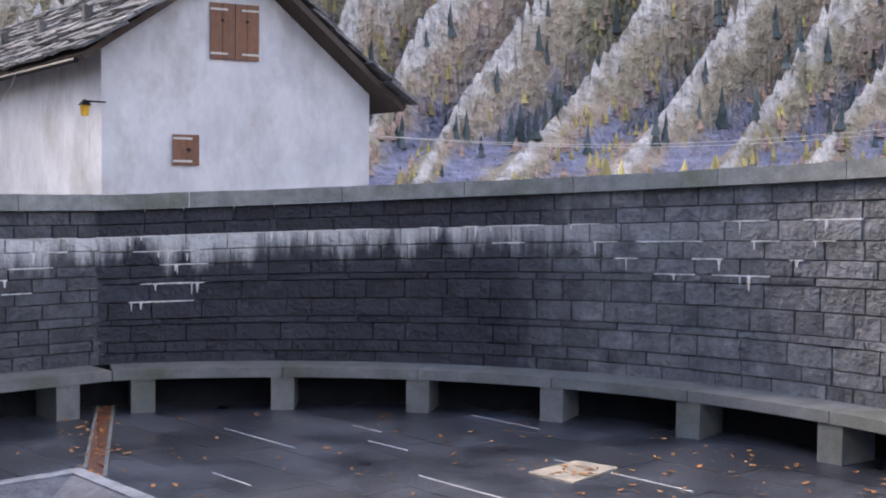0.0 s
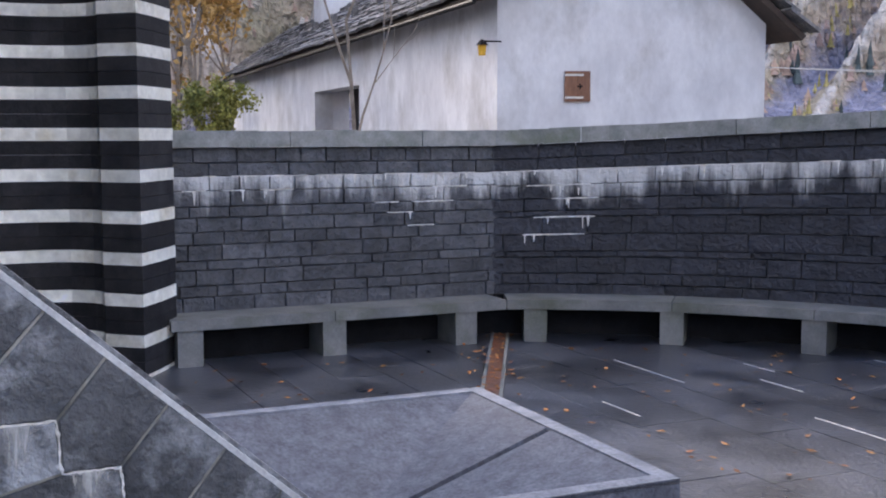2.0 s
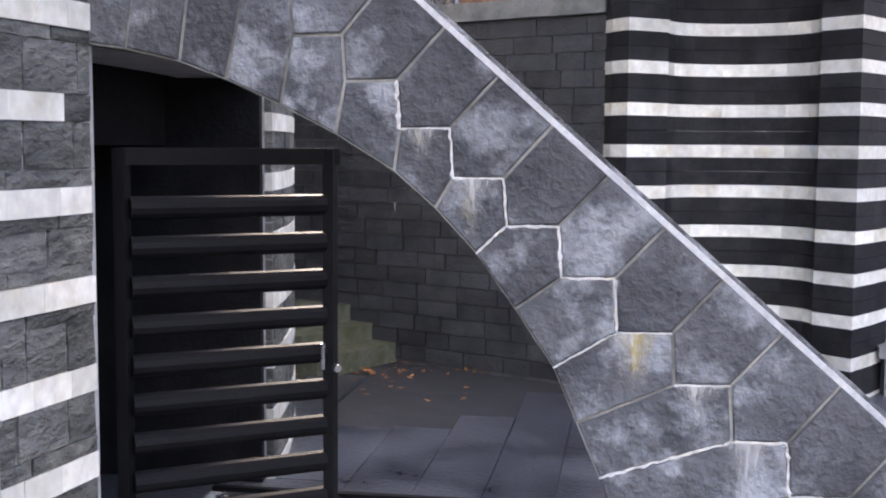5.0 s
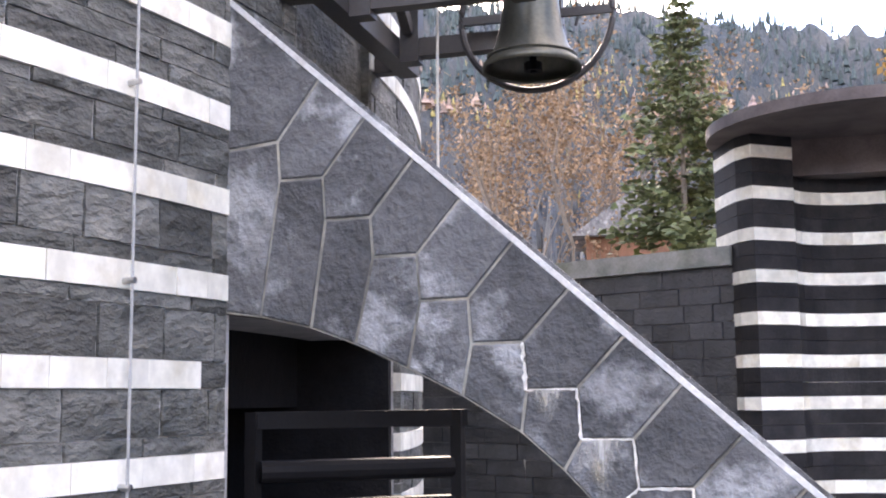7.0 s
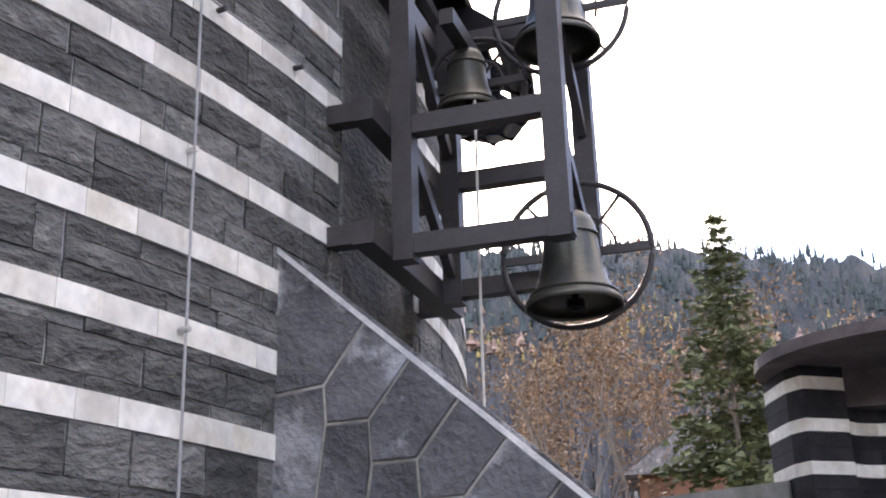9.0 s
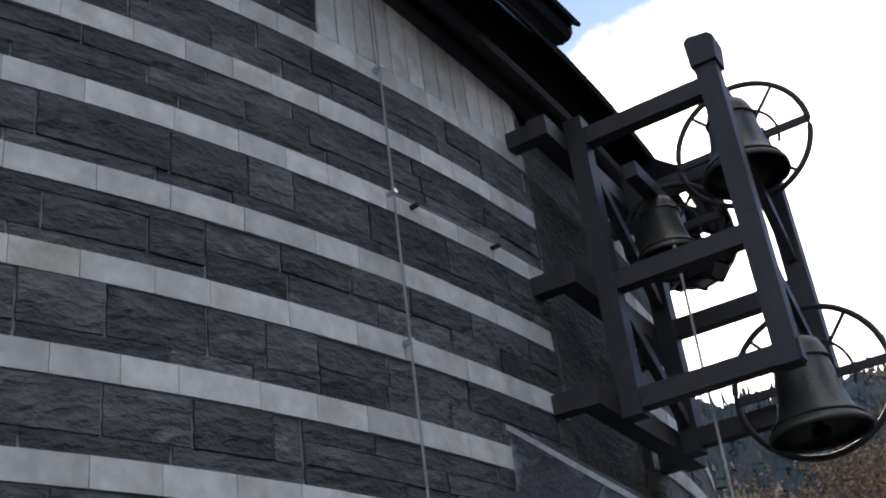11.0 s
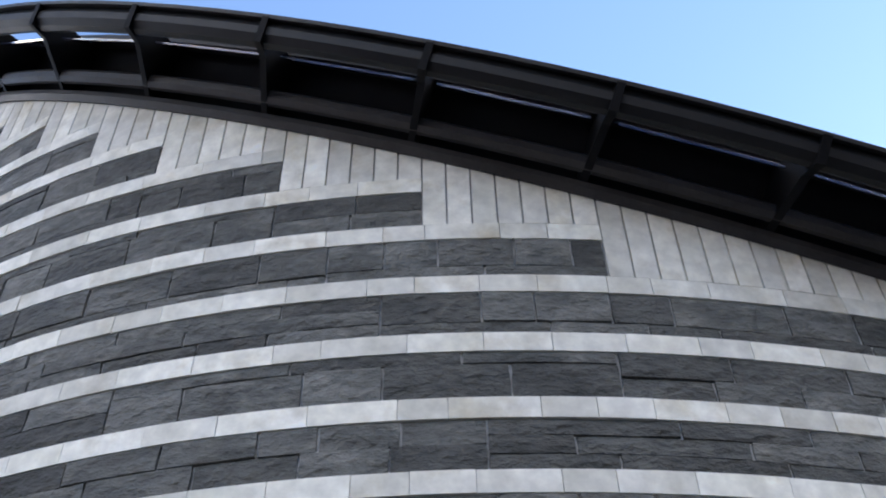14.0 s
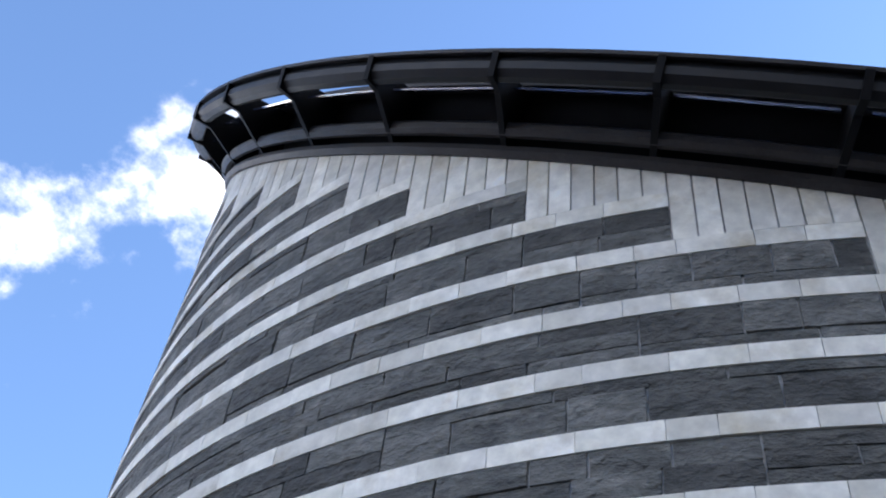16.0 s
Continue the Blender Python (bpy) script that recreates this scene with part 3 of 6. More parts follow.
for k in range(k0, 30):
    zt = Z_E1 + k * PITCH
    for t0, t1, z0, z1, pr in course(zt - WHITE, zt, 0.27, rng, 0.007, None, False):
        for c, d in cut_at(zt - PITCH + FRIEZE, t0, t1):
            for a, b in clear_of_openings(c, d, z0, z1):
                quoin = 2.0 < z0 < 2.2 and -0.206 < (a + b) / 2 < -0.17
                if quoin:
                    add_block(dark, a, b, z0, z1, 0.004, 0.0055)
                else:
                    add_block(white, a, b, z0, z1, pr, 0.0014)
    zd = zt + PITCH - WHITE
    way = 0.0
    while way < ARC[-1] - 0.1:  # stretches with one way of splitting the band's height
        stop = min(way + rng.uniform(1.2, 4.5), ARC[-1])
        cuts = rng.choice(((0.28,), (0.74,), (0.5,), (0.46,), (0.62,), (0.24,), (0.78,), (0.3, 0.66), (0.22, 0.8)))
        edges_ = (0.0,) + cuts + (1.0,)
        for f0, f1 in zip(edges_[:-1], edges_[1:]):
            c0, c1 = zt + (zd - zt) * f0, zt + (zd - zt) * f1
            at_ = way
            while at_ < stop - 0.01:
                w_ = rng.uniform(0.20, 0.52) if c1 - c0 > 0.1 else rng.uniform(0.30, 0.80)
                nxt_ = at_ + w_ if at_ + w_ < stop - 0.12 else stop
                pr = rng.uniform(-0.001, 0.009)
                for c, d in cut_at(zt + FRIEZE, theta_at(at_), theta_at(nxt_)):
                    for a, b in clear_of_openings(c, d, c0, c1):
                        add_block(dark, a, b, c0, c1, pr, 0.0055)
                at_ = nxt_
        way = stop
# upright marble slabs of the frieze, from the highest whole course up to the slanted edge
s = 0.0
while s < ARC[-1] - 0.05:
    a, b = theta_at(s), theta_at(s + SLAB_W)
    s += SLAB_W
    p = ell((a + b) / 2)
    rz = roof_z(p.x, p.y)
    k = math.ceil((rz - FRIEZE - Z_E1) / PITCH)
    zt = Z_E1 + k * PITCH
    if rz > zt + 0.02:
        for c, d in clear_of_openings(a, b, zt, rz):
            add_block(white, c, d, zt, 99, 0.006 + rng.uniform(-0.001, 0.001), 0.0048)
under(tagged(part("gneiss_facing", dark.data(), M_GNEISS, None, "split grey gneiss blocks"), kind="stuff"), church)
under(tagged(part("marble_facing", white.data(), M_MARBLE, None, "white marble blocks"), kind="stuff"), church)

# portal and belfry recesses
# the portal's shadow is put into the black of its linings
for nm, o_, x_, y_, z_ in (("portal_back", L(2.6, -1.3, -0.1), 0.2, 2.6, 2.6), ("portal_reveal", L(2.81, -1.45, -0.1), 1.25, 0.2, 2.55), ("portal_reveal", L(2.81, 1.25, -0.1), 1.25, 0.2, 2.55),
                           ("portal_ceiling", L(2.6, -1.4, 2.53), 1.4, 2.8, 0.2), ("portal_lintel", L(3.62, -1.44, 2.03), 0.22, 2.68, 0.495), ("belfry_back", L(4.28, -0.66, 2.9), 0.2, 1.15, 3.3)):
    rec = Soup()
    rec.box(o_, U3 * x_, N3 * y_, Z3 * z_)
    under(part(nm, rec.data(), M_DEEPSHADE if nm != "belfry_back" else M_GNEISS), church)


# portal jambs are shade-black too, the slot jambs plain gneiss
for nm, o_, x_, y_, z_, m_ in (("portal_jamb", L(3.0, 1.06, -0.1), 1.43, 0.05, 2.53, M_DEEPSHADE), ("portal_jamb", L(3.0, -1.175, -0.1), 1.43, 0.05, 2.53, M_DEEPSHADE),
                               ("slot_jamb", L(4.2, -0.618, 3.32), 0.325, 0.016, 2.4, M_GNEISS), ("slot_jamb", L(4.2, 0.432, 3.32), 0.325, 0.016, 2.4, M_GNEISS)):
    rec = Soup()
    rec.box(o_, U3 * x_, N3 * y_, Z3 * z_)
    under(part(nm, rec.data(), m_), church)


# ---- roof: tilted ring of steel with a glazed disc
R_N = Vector((0.680, 0.653, 1)).normalized()


def roof_pt(th, off, up):
    """On the slanted top of the wall, off metres outside it and up along the roof's normal."""
    p = ell(th)
    q = ell(th, 0.1)
    p.z, q.z = roof_z(p.x, p.y), roof_z(q.x, q.y)
    return p + (q - p).normalized() * off + R_N * up


def ring(soup, section, n=96, cut=None):
    """Sweeps a closed section of (off, up) round the roof."""
    k0, m = len(soup.v), len(section)
    for i in range(n):
        th = 2 * math.pi * i / n
        for off, up in section:
            soup.v.append(tuple(roof_pt(th, off, up)))
    for i in range(n):
        for j in range(m):
            a, b = k0 + i * m + j, k0 + i * m + (j + 1) % m
            c, d = k0 + ((i + 1) % n) * m + (j + 1) % m, k0 + ((i + 1) % n) * m + j
            soup.f.append((a, b, c, d))


disc = Soup()
ring(disc, [(-3.6, 0.40), (0.02, 0.40), (0.02, 0.43), (-3.6, 0.43)])
roof = under(part("roof", disc.data(), M_STEEL, None, "dark steel and glass roof"), church)
sk = Soup()
ring(sk, [(-0.30, -0.02), (0.035, -0.02), (0.05, 0.02), (0.035, 0.05), (-0.30, 0.05)], 180)
part("eave_rail", sk.data(), M_STEEL, roof, "grey metal capping of the wall")
sk = Soup()
ring(sk, [(-0.16, 0.05), (-0.12, 0.05), (-0.12, 0.40), (-0.16, 0.40)], 120)
part("upstand", sk.data(), M_BLACK, roof, "black inner upstand")
tb = Soup()
tb.tube([roof_pt(2 * math.pi * i / 144, 0.06, 0.13) for i in range(144)], 0.045, 8, True)
part("ring_tube", tb.data(), M_STEEL, roof)
NB = 46
for seg in range(NB):
    th0, th1 = 2 * math.pi * seg / NB, 2 * math.pi * (seg + 1) / NB
    if seg in (0, NB - 1):  # the eave is left open over the bells
        continue
    g = Soup()
    prof = [(0.31, 0.31), (0.36, 0.295), (0.40, 0.31), (0.425, 0.35), (0.42, 0.39), (0.385, 0.43), (0.31, 0.43)]
    rows = 4
    for i in range(rows + 1):
        th = th0 + (th1 - th0) * (0.01 + 0.98 * i / rows)
        g.v += [tuple(roof_pt(th, o_, u_)) for o_, u_ in prof]
    m_ = len(prof)
    for i in range(rows):
        for j in range(m_):
            g.f.append((i * m_ + j, i * m_ + (j + 1) % m_, (i + 1) * m_ + (j + 1) % m_, (i + 1) * m_ + j))
    g.f.append(tuple(range(m_ - 1, -1, -1)))
    g.f.append(tuple(rows * m_ + j for j in range(m_)))
    part("gutter_length", g.data(), M_GUTTER, roof)
    # bracket plate and collar at each joint
    b_ = Soup()
    w_ = 0.018 / 6
    lo = [roof_pt(th0 - w_, o_, u_) for o_, u_ in ((-0.12, 0.05), (0.03, 0.05), (0.30, 0.27), (0.44, 0.30), (0.435, 0.44), (0.25, 0.42), (0.02, 0.40), (-0.12, 0.40))]
    hi = [roof_pt(th0 + w_, o_, u_) for o_, u_ in ((-0.12, 0.05), (0.03, 0.05), (0.30, 0.27), (0.44, 0.30), (0.435, 0.44), (0.25, 0.42), (0.02, 0.40), (-0.12, 0.40))]
    b_.prism(hi, lo)
    part("bracket", b_.data(), M_BLACK, roof)
    # louvre of glass between the brackets
    l_ = Soup()
    q0 = [roof_pt(th0 + 0.01, o_, u_) for o_, u_ in ((0.03, 0.37), (0.21, 0.31), (0.215, 0.32), (0.035, 0.38))]
    q1 = [roof_pt(th1 - 0.01, o_, u_) for o_, u_ in ((0.03, 0.37), (0.21, 0.31), (0.215, 0.32), (0.035, 0.38))]
    l_.prism(q0, q1)
    part("glass_louvre", l_.data(), M_GLASS, roof, "dark blue reflecting glass")
lip = Soup()
LIP = [2 * math.pi * (1 + (NB - 2) * i / 132) / NB for i in range(133)]
lip.strip([[roof_pt(th, o_, u_) for o_, u_ in ((0.27, 0.435), (0.43, 0.435), (0.43, 0.455), (0.27, 0.455))] for th in LIP])
part("edge_strip", lip.data(), M_STEEL, roof, "thin grey metal edge strip")

# ---------------------------------------------------------------- rampant arch
arch = thing("rampant_arch", "sloping buttress arch of irregular grey stones with lime joints", "buttress")
ARCH_S, ARCH_W = -1.19, 0.24


def crest(t):
    return 3.77 - 0.8874 * (t - 4.45)


INTR = [(4.40, 2.44), (4.62, 2.41), (4.84, 2.36), (5.03, 2.29), (5.25, 2.19), (5.47, 2.08), (5.70, 1.94), (5.86, 1.80), (6.02, 1.63), (6.17, 1.42),
        (6.32, 1.20), (6.41, 0.99), (6.50, 0.78), (6.56, 0.58), (6.60, 0.40), (6.62, 0.20), (6.63, -0.3)]


def slab_between(soup, poly, s0, s1, bevel=0.0):
    """A stone with the outline poly of (t, z), between two planes across the axis, its front edge eased."""
    area = sum(poly[i][0] * poly[(i + 1) % len(poly)][1] - poly[(i + 1) % len(poly)][0] * poly[i][1] for i in range(len(poly)))
    if area > 0:
        poly = poly[::-1]
    ct, cz = sum(p[0] for p in poly) / len(poly), sum(p[1] for p in poly) / len(poly)

    def inset(d):
        r = []
        for t, z in poly:
            v = Vector((ct - t, cz - z))
            v = v.normalized() * d if v.length > d else v * 0
            r.append((t + v.x, z + v.y))
        return r
    rings = [[L(t, s1, z) for t, z in poly], [L(t, s0 + bevel, z) for t, z in poly], [L(t, s0, z) for t, z in inset(bevel)]]
    k, n = len(soup.v), len(poly)
    for r in rings:
        soup.v += [tuple(p) for p in r]
    for q in range(2):
        for i in range(n):
            j = (i + 1) % n
            soup.f.append((k + q * n + i, k + q * n + j, k + (q + 1) * n + j, k + (q + 1) * n + i))
    soup.f.append(tuple(k + 2 * n + i for i in range(n)))
    soup.f.append(tuple(k + i for i in reversed(range(n))))


outline = [(4.40, crest(4.40))] + INTR + [(8.27, -0.3), (8.27, crest(8.27))]
ac = Soup()
slab_between(ac, outline, ARCH_S, ARCH_S + ARCH_W)
part("arch_core", ac.data(), M_JOINT, arch, "pale lime mortar between the stones")
rs = random.Random(3)
NS = 16


def jit(p, d=0.012):
    return (p[0] + rs.uniform(-d, d), p[1] + rs.uniform(-d, d))


PB = [jit((4.69 + 0.199 * i + 0.0008 * i * i, 3.14 - 0.1625 * i - 0.00165 * i * i), 0.006) for i in range(NS)]
PA = [(t + 0.185, crest(t + 0.185)) for t, z in PB]
PC = [(PB[i][0] + 0.012, PB[i + 1][1] - 0.003) for i in range(NS - 1)] + [jit((PB[-1][0], PB[-1][1] - 0.19))]
PI = INTR[1:]
stones = []
for i in range(NS - 1):
    stones.append([PA[i], PA[i + 1], PB[i + 1], PC[i], PB[i]])
    stones.append([PB[i + 1], PC[i + 1], PI[min(i + 1, len(PI) - 1)], PI[min(i, len(PI) - 1)], PC[i]])
stones.append([(4.40, crest(4.40)), PA[0], PB[0], (4.40, 3.11)])
stones.append([(4.40, 3.11), PB[0], PC[0], PI[0], (4.40, 2.44)])
stones.append([PA[-1], (8.27, crest(8.27)), (8.27, -0.3), (7.9, -0.3), PC[-1], PB[-1]])
stones.append([PC[-1], (7.9, -0.3), PI[-1]])


def shrink(poly, d):
    """Moves every side of a convex outline inwards by d."""
    n_ = len(poly)
    area = sum(poly[i][0] * poly[(i + 1) % n_][1] - poly[(i + 1) % n_][0] * poly[i][1] for i in range(n_))
    pts = [Vector(p) for p in (poly if area > 0 else poly[::-1])]
    res = []
    for i in range(n_):
        a, b, c = pts[i - 1], pts[i], pts[(i + 1) % n_]
        e, f = (b - a).normalized(), (c - b).normalized()
        n1, n2 = Vector((-e.y, e.x)), Vector((-f.y, f.x))
        m = n1 + n2
        m = m / max(m.length_squared, 0.3) * 2 if m.length > 1e-6 else n1
        res.append(tuple(b + m * d))
    return res


for poly in stones:
    so = Soup()
    slab_between(so, shrink(poly, 0.006), ARCH_S - rs.uniform(0.006, 0.016), ARCH_S + 0.12, 0.007)
    part("stone", so.data(), M_ARCH, arch)
def ribbon(p, q, width, rr):
    """A thin uneven crust along a joint from p to q, both (t, z)."""
    g_ = Soup()
    p, q = Vector(p), Vector(q)
    n_ = max(4, int((q - p).length / 0.016))
    side = Vector((-(q - p).y, (q - p).x)).normalized()
    lo, hi = [], []
    for f in range(n_ + 1):
        c = p.lerp(q, f / n_) + side * rr.gauss(0, 0.0018)
        w = width * (0.35 + abs(rr.gauss(0, 0.5))) * (0.5 if f in (0, n_) else 1.0)
        lo.append(c - side * w)
        hi.append(c + side * w * rr.uniform(0.5, 1.1))
    rows_ = []
    for f in range(n_ + 1):
        d = ARCH_S - 0.010 - rr.uniform(0, 0.006)
        rows_.append([L(lo[f].x, ARCH_S + 0.01, lo[f].y), L(lo[f].x, d, lo[f].y), L(hi[f].x, d, hi[f].y), L(hi[f].x, ARCH_S + 0.01, hi[f].y)])
    g_.strip(rows_)
    return g_


for i in range(5, NS - 1):
    for p, q, w_, odds in ((PB[i], PC[i], 0.007, 0.85), (PC[i], PB[i + 1], 0.006, 0.9), (PC[i], PI[min(i, len(PI) - 1)], 0.005, 0.55)):
        if rs.random() < odds:
            part("lime_crust", ribbon(p, q, w_ * rs.uniform(0.7, 1.2), rs).data(), M_CRUST, arch, "white lime crust on a joint")


def lime_run(t, z, width, drop, name="lime_run", mat=None):
    """A thin skin of lime that has run down the face from a joint, thinning out below."""
    v, f, vals = [], [], []
    n_ = 8
    for b in range(n_ + 1):
        for a in range(5):
            u, d = a / 4 - 0.5, b / n_
            p = L(t + width * u * (1 - 0.35 * d) - 0.02 * d * width, ARCH_S - 0.0175, z - drop * d)
            v.append(tuple(p))
            vals += [u * 2, d, rs_run]
    f = [(b * 5 + a, b * 5 + a + 1, b * 5 + a + 6, b * 5 + a + 5) for b in range(n_) for a in range(4)]
    me = mesh_of(name, v, f, mat or M_RUN)
    me.attributes.new("run", "FLOAT_VECTOR", "POINT").data.foreach_set("vector", vals)
    part(name, me, None, arch, "white and ochre lime run")


for rs_run, (i, du, w_, dr_) in enumerate(((6, 0.09, 0.17, 0.13), (7, 0.08, 0.20, 0.22), (9, 0.20, 0.05, 0.2), (10, 0.06, 0.22, 0.27), (11, 0.08, 0.20, 0.16), (12, 0.06, 0.20, 0.24), (13, 0.1, 0.2, 0.2))):
    lime_run(PC[i - 1][0] + du, PC[i - 1][1], w_, dr_)
# bright rim light of the crest is put into this edge's colour
cap = Soup()
cap.beam(L(4.44, ARCH_S + 0.006, crest(4.44) + 0.008), L(8.26, ARCH_S + 0.006, crest(8.26) + 0.008), 0.034, 0.022)
part("crest_edge", cap.data(), M_EDGE, arch, "stone edging of the crest with rim light in its pale colour")
cap = Soup()
cap.beam(L(4.44, ARCH_S + 0.10, crest(4.44) - 0.004), L(8.24, ARCH_S + 0.10, crest(8.24) - 0.004), 0.152, 0.024)
part("crest_top", cap.data(), M_ARCH, arch, "grey stone top of the crest")
cap = Soup()
cap.beam(L(4.44, ARCH_S + ARCH_W - 0.03, crest(4.44) + 0.008), L(8.22, ARCH_S + ARCH_W - 0.03, crest(8.22) + 0.008), 0.04, 0.045)
part("crest_edge", cap.data(), M_ARCH, arch, "dark grey stone edging of the crest")

# ---------------------------------------------------------------- fountain basin
basin = thing("fountain_basin", "square granite fountain basin with sloping inner faces", "fountain")
T0, T1, S0, S1, RIM = 7.78, 9.95, -1.21, 0.96, 0.39
TM, SM, HB = 8.74, -0.12, 0.19
ow = 0.095


def basin_side(poly_out, poly_in, poly_hole):
    """One sloping side: outer face, rim and inner face, as a solid."""
    g = Soup()
    (a, b), (c, d), (e, f) = poly_out, poly_in, poly_hole
    ring_a = [L(*a, -0.2), L(*a, RIM), L(*c, RIM - 0.004), L(*e, 0.06), L(*e, -0.2)]
    ring_b = [L(*b, -0.2), L(*b, RIM), L(*d, RIM - 0.004), L(*f, 0.06), L(*f, -0.2)]
    g.prism(ring_a, ring_b)
    return g


oc = [(T0, S0), (T1, S0), (T1, S1), (T0, S1)]
ic = [(T0 + ow, S0 + ow), (T1 - ow, S0 + ow), (T1 - ow, S1 - ow), (T0 + ow, S1 - ow)]
hc = [(TM - HB, SM - HB), (TM + HB, SM - HB), (TM + HB, SM + HB), (TM - HB, SM + HB)]
for i in (0, 2, 3):
    j = (i + 1) % 4
    part("side", basin_side((oc[i], oc[j]), (ic[i], ic[j]), (hc[i], hc[j])).data(), M_BASIN, basin)
for i in range(4):
    j = (i + 1) % 4
    g = Soup()
    rim_ = [L(*oc[i], RIM - 0.02), L(*oc[j], RIM - 0.02), L(*ic[j], RIM - 0.02), L(*ic[i], RIM - 0.02)]
    g.prism(rim_, [p + Z3 * 0.026 for p in rim_])
    part("rim", g.data(), M_RIM, basin, "granite rim with the sky's light in its pale colour")
# the side with the overflow groove is in two halves
G = 0.028
part("side", basin_side((oc[1], (T1, SM - G)), (ic[1], (T1 - ow, SM - G)), (hc[1], (TM + HB, SM - G))).data(), M_BASIN, basin)
part("side", basin_side(((T1, SM + G), oc[2]), ((T1 - ow, SM + G), ic[2]), ((TM + HB, SM + G), hc[2])).data(), M_BASIN, basin)
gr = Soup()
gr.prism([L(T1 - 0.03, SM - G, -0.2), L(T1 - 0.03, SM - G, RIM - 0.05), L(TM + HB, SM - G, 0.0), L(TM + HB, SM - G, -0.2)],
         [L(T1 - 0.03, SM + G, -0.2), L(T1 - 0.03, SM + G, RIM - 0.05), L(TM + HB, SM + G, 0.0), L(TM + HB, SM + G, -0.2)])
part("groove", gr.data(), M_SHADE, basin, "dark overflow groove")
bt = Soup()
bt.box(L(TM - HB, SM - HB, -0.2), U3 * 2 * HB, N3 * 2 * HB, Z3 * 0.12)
part("drain_floor", bt.data(), M_SHADE, basin, "dark stone drain hole")

# ---------------------------------------------------------------- ground and yard floor
floor = tagged(part("floor", (lambda g: (g.box(L(3.2, -12, -0.35), U3 * 15, N3 * 17.5, Z3 * 0.32), g.data())[1])(Soup()), M_SHADE),
               "dark wet stone paving of the courtyard", "floor", kind="structure")

# ---------------------------------------------------------------- yard wall and bench
ARC_PTS = [(-3.05, 10.80), (-3.05, 10.80), (3.19, 9.1), (2.16, 10.05), (0.97, 10.72), (-0.25, 11.13), (-1.52, 11.2), (-2.8, 11.1)]
A_ = np.array([[2 * x, 2 * y, 1] for x, y in ARC_PTS])
sol = np.linalg.lstsq(A_, np.array([x * x + y * y for x, y in ARC_PTS]), rcond=None)[0]
ACX, ACY = float(sol[0]), float(sol[1])
ARAD = math.sqrt(float(sol[2]) + ACX * ACX + ACY * ACY)
BENCH_S = 4.33
CORNER_T = 11.86
CORNER = CEN + U2 * CORNER_T + N2 * BENCH_S
ARAD = (CORNER - Vector((ACX, ACY))).length
a_corner = math.atan2(CORNER.y - ACY, CORNER.x - ACX)


def arc_pt(s, off, z=0.0):
    """On the curved wall's bench front, s metres clockwise from the corner, off metres behind it."""
    a = a_corner - s / ARAD
    return Vector((ACX + (ARAD + off) * math.cos(a), ACY + (ARAD + off) * math.sin(a), z))


def str_pt(s, off, z=0.0):
    """On the straight wall's bench front, s metres from the corner towards the niche."""
    p = CORNER - U2 * s + N2 * off
    return Vector((p.x, p.y, z))


def arc_top(s):
    return 2.04 + 0.05 * max(s, 0)


def str_top(s):
    return 2.04


BENCH_D, BENCH_H = 0.46, 0.41
STR_LEN = CORNER_T - 8.62


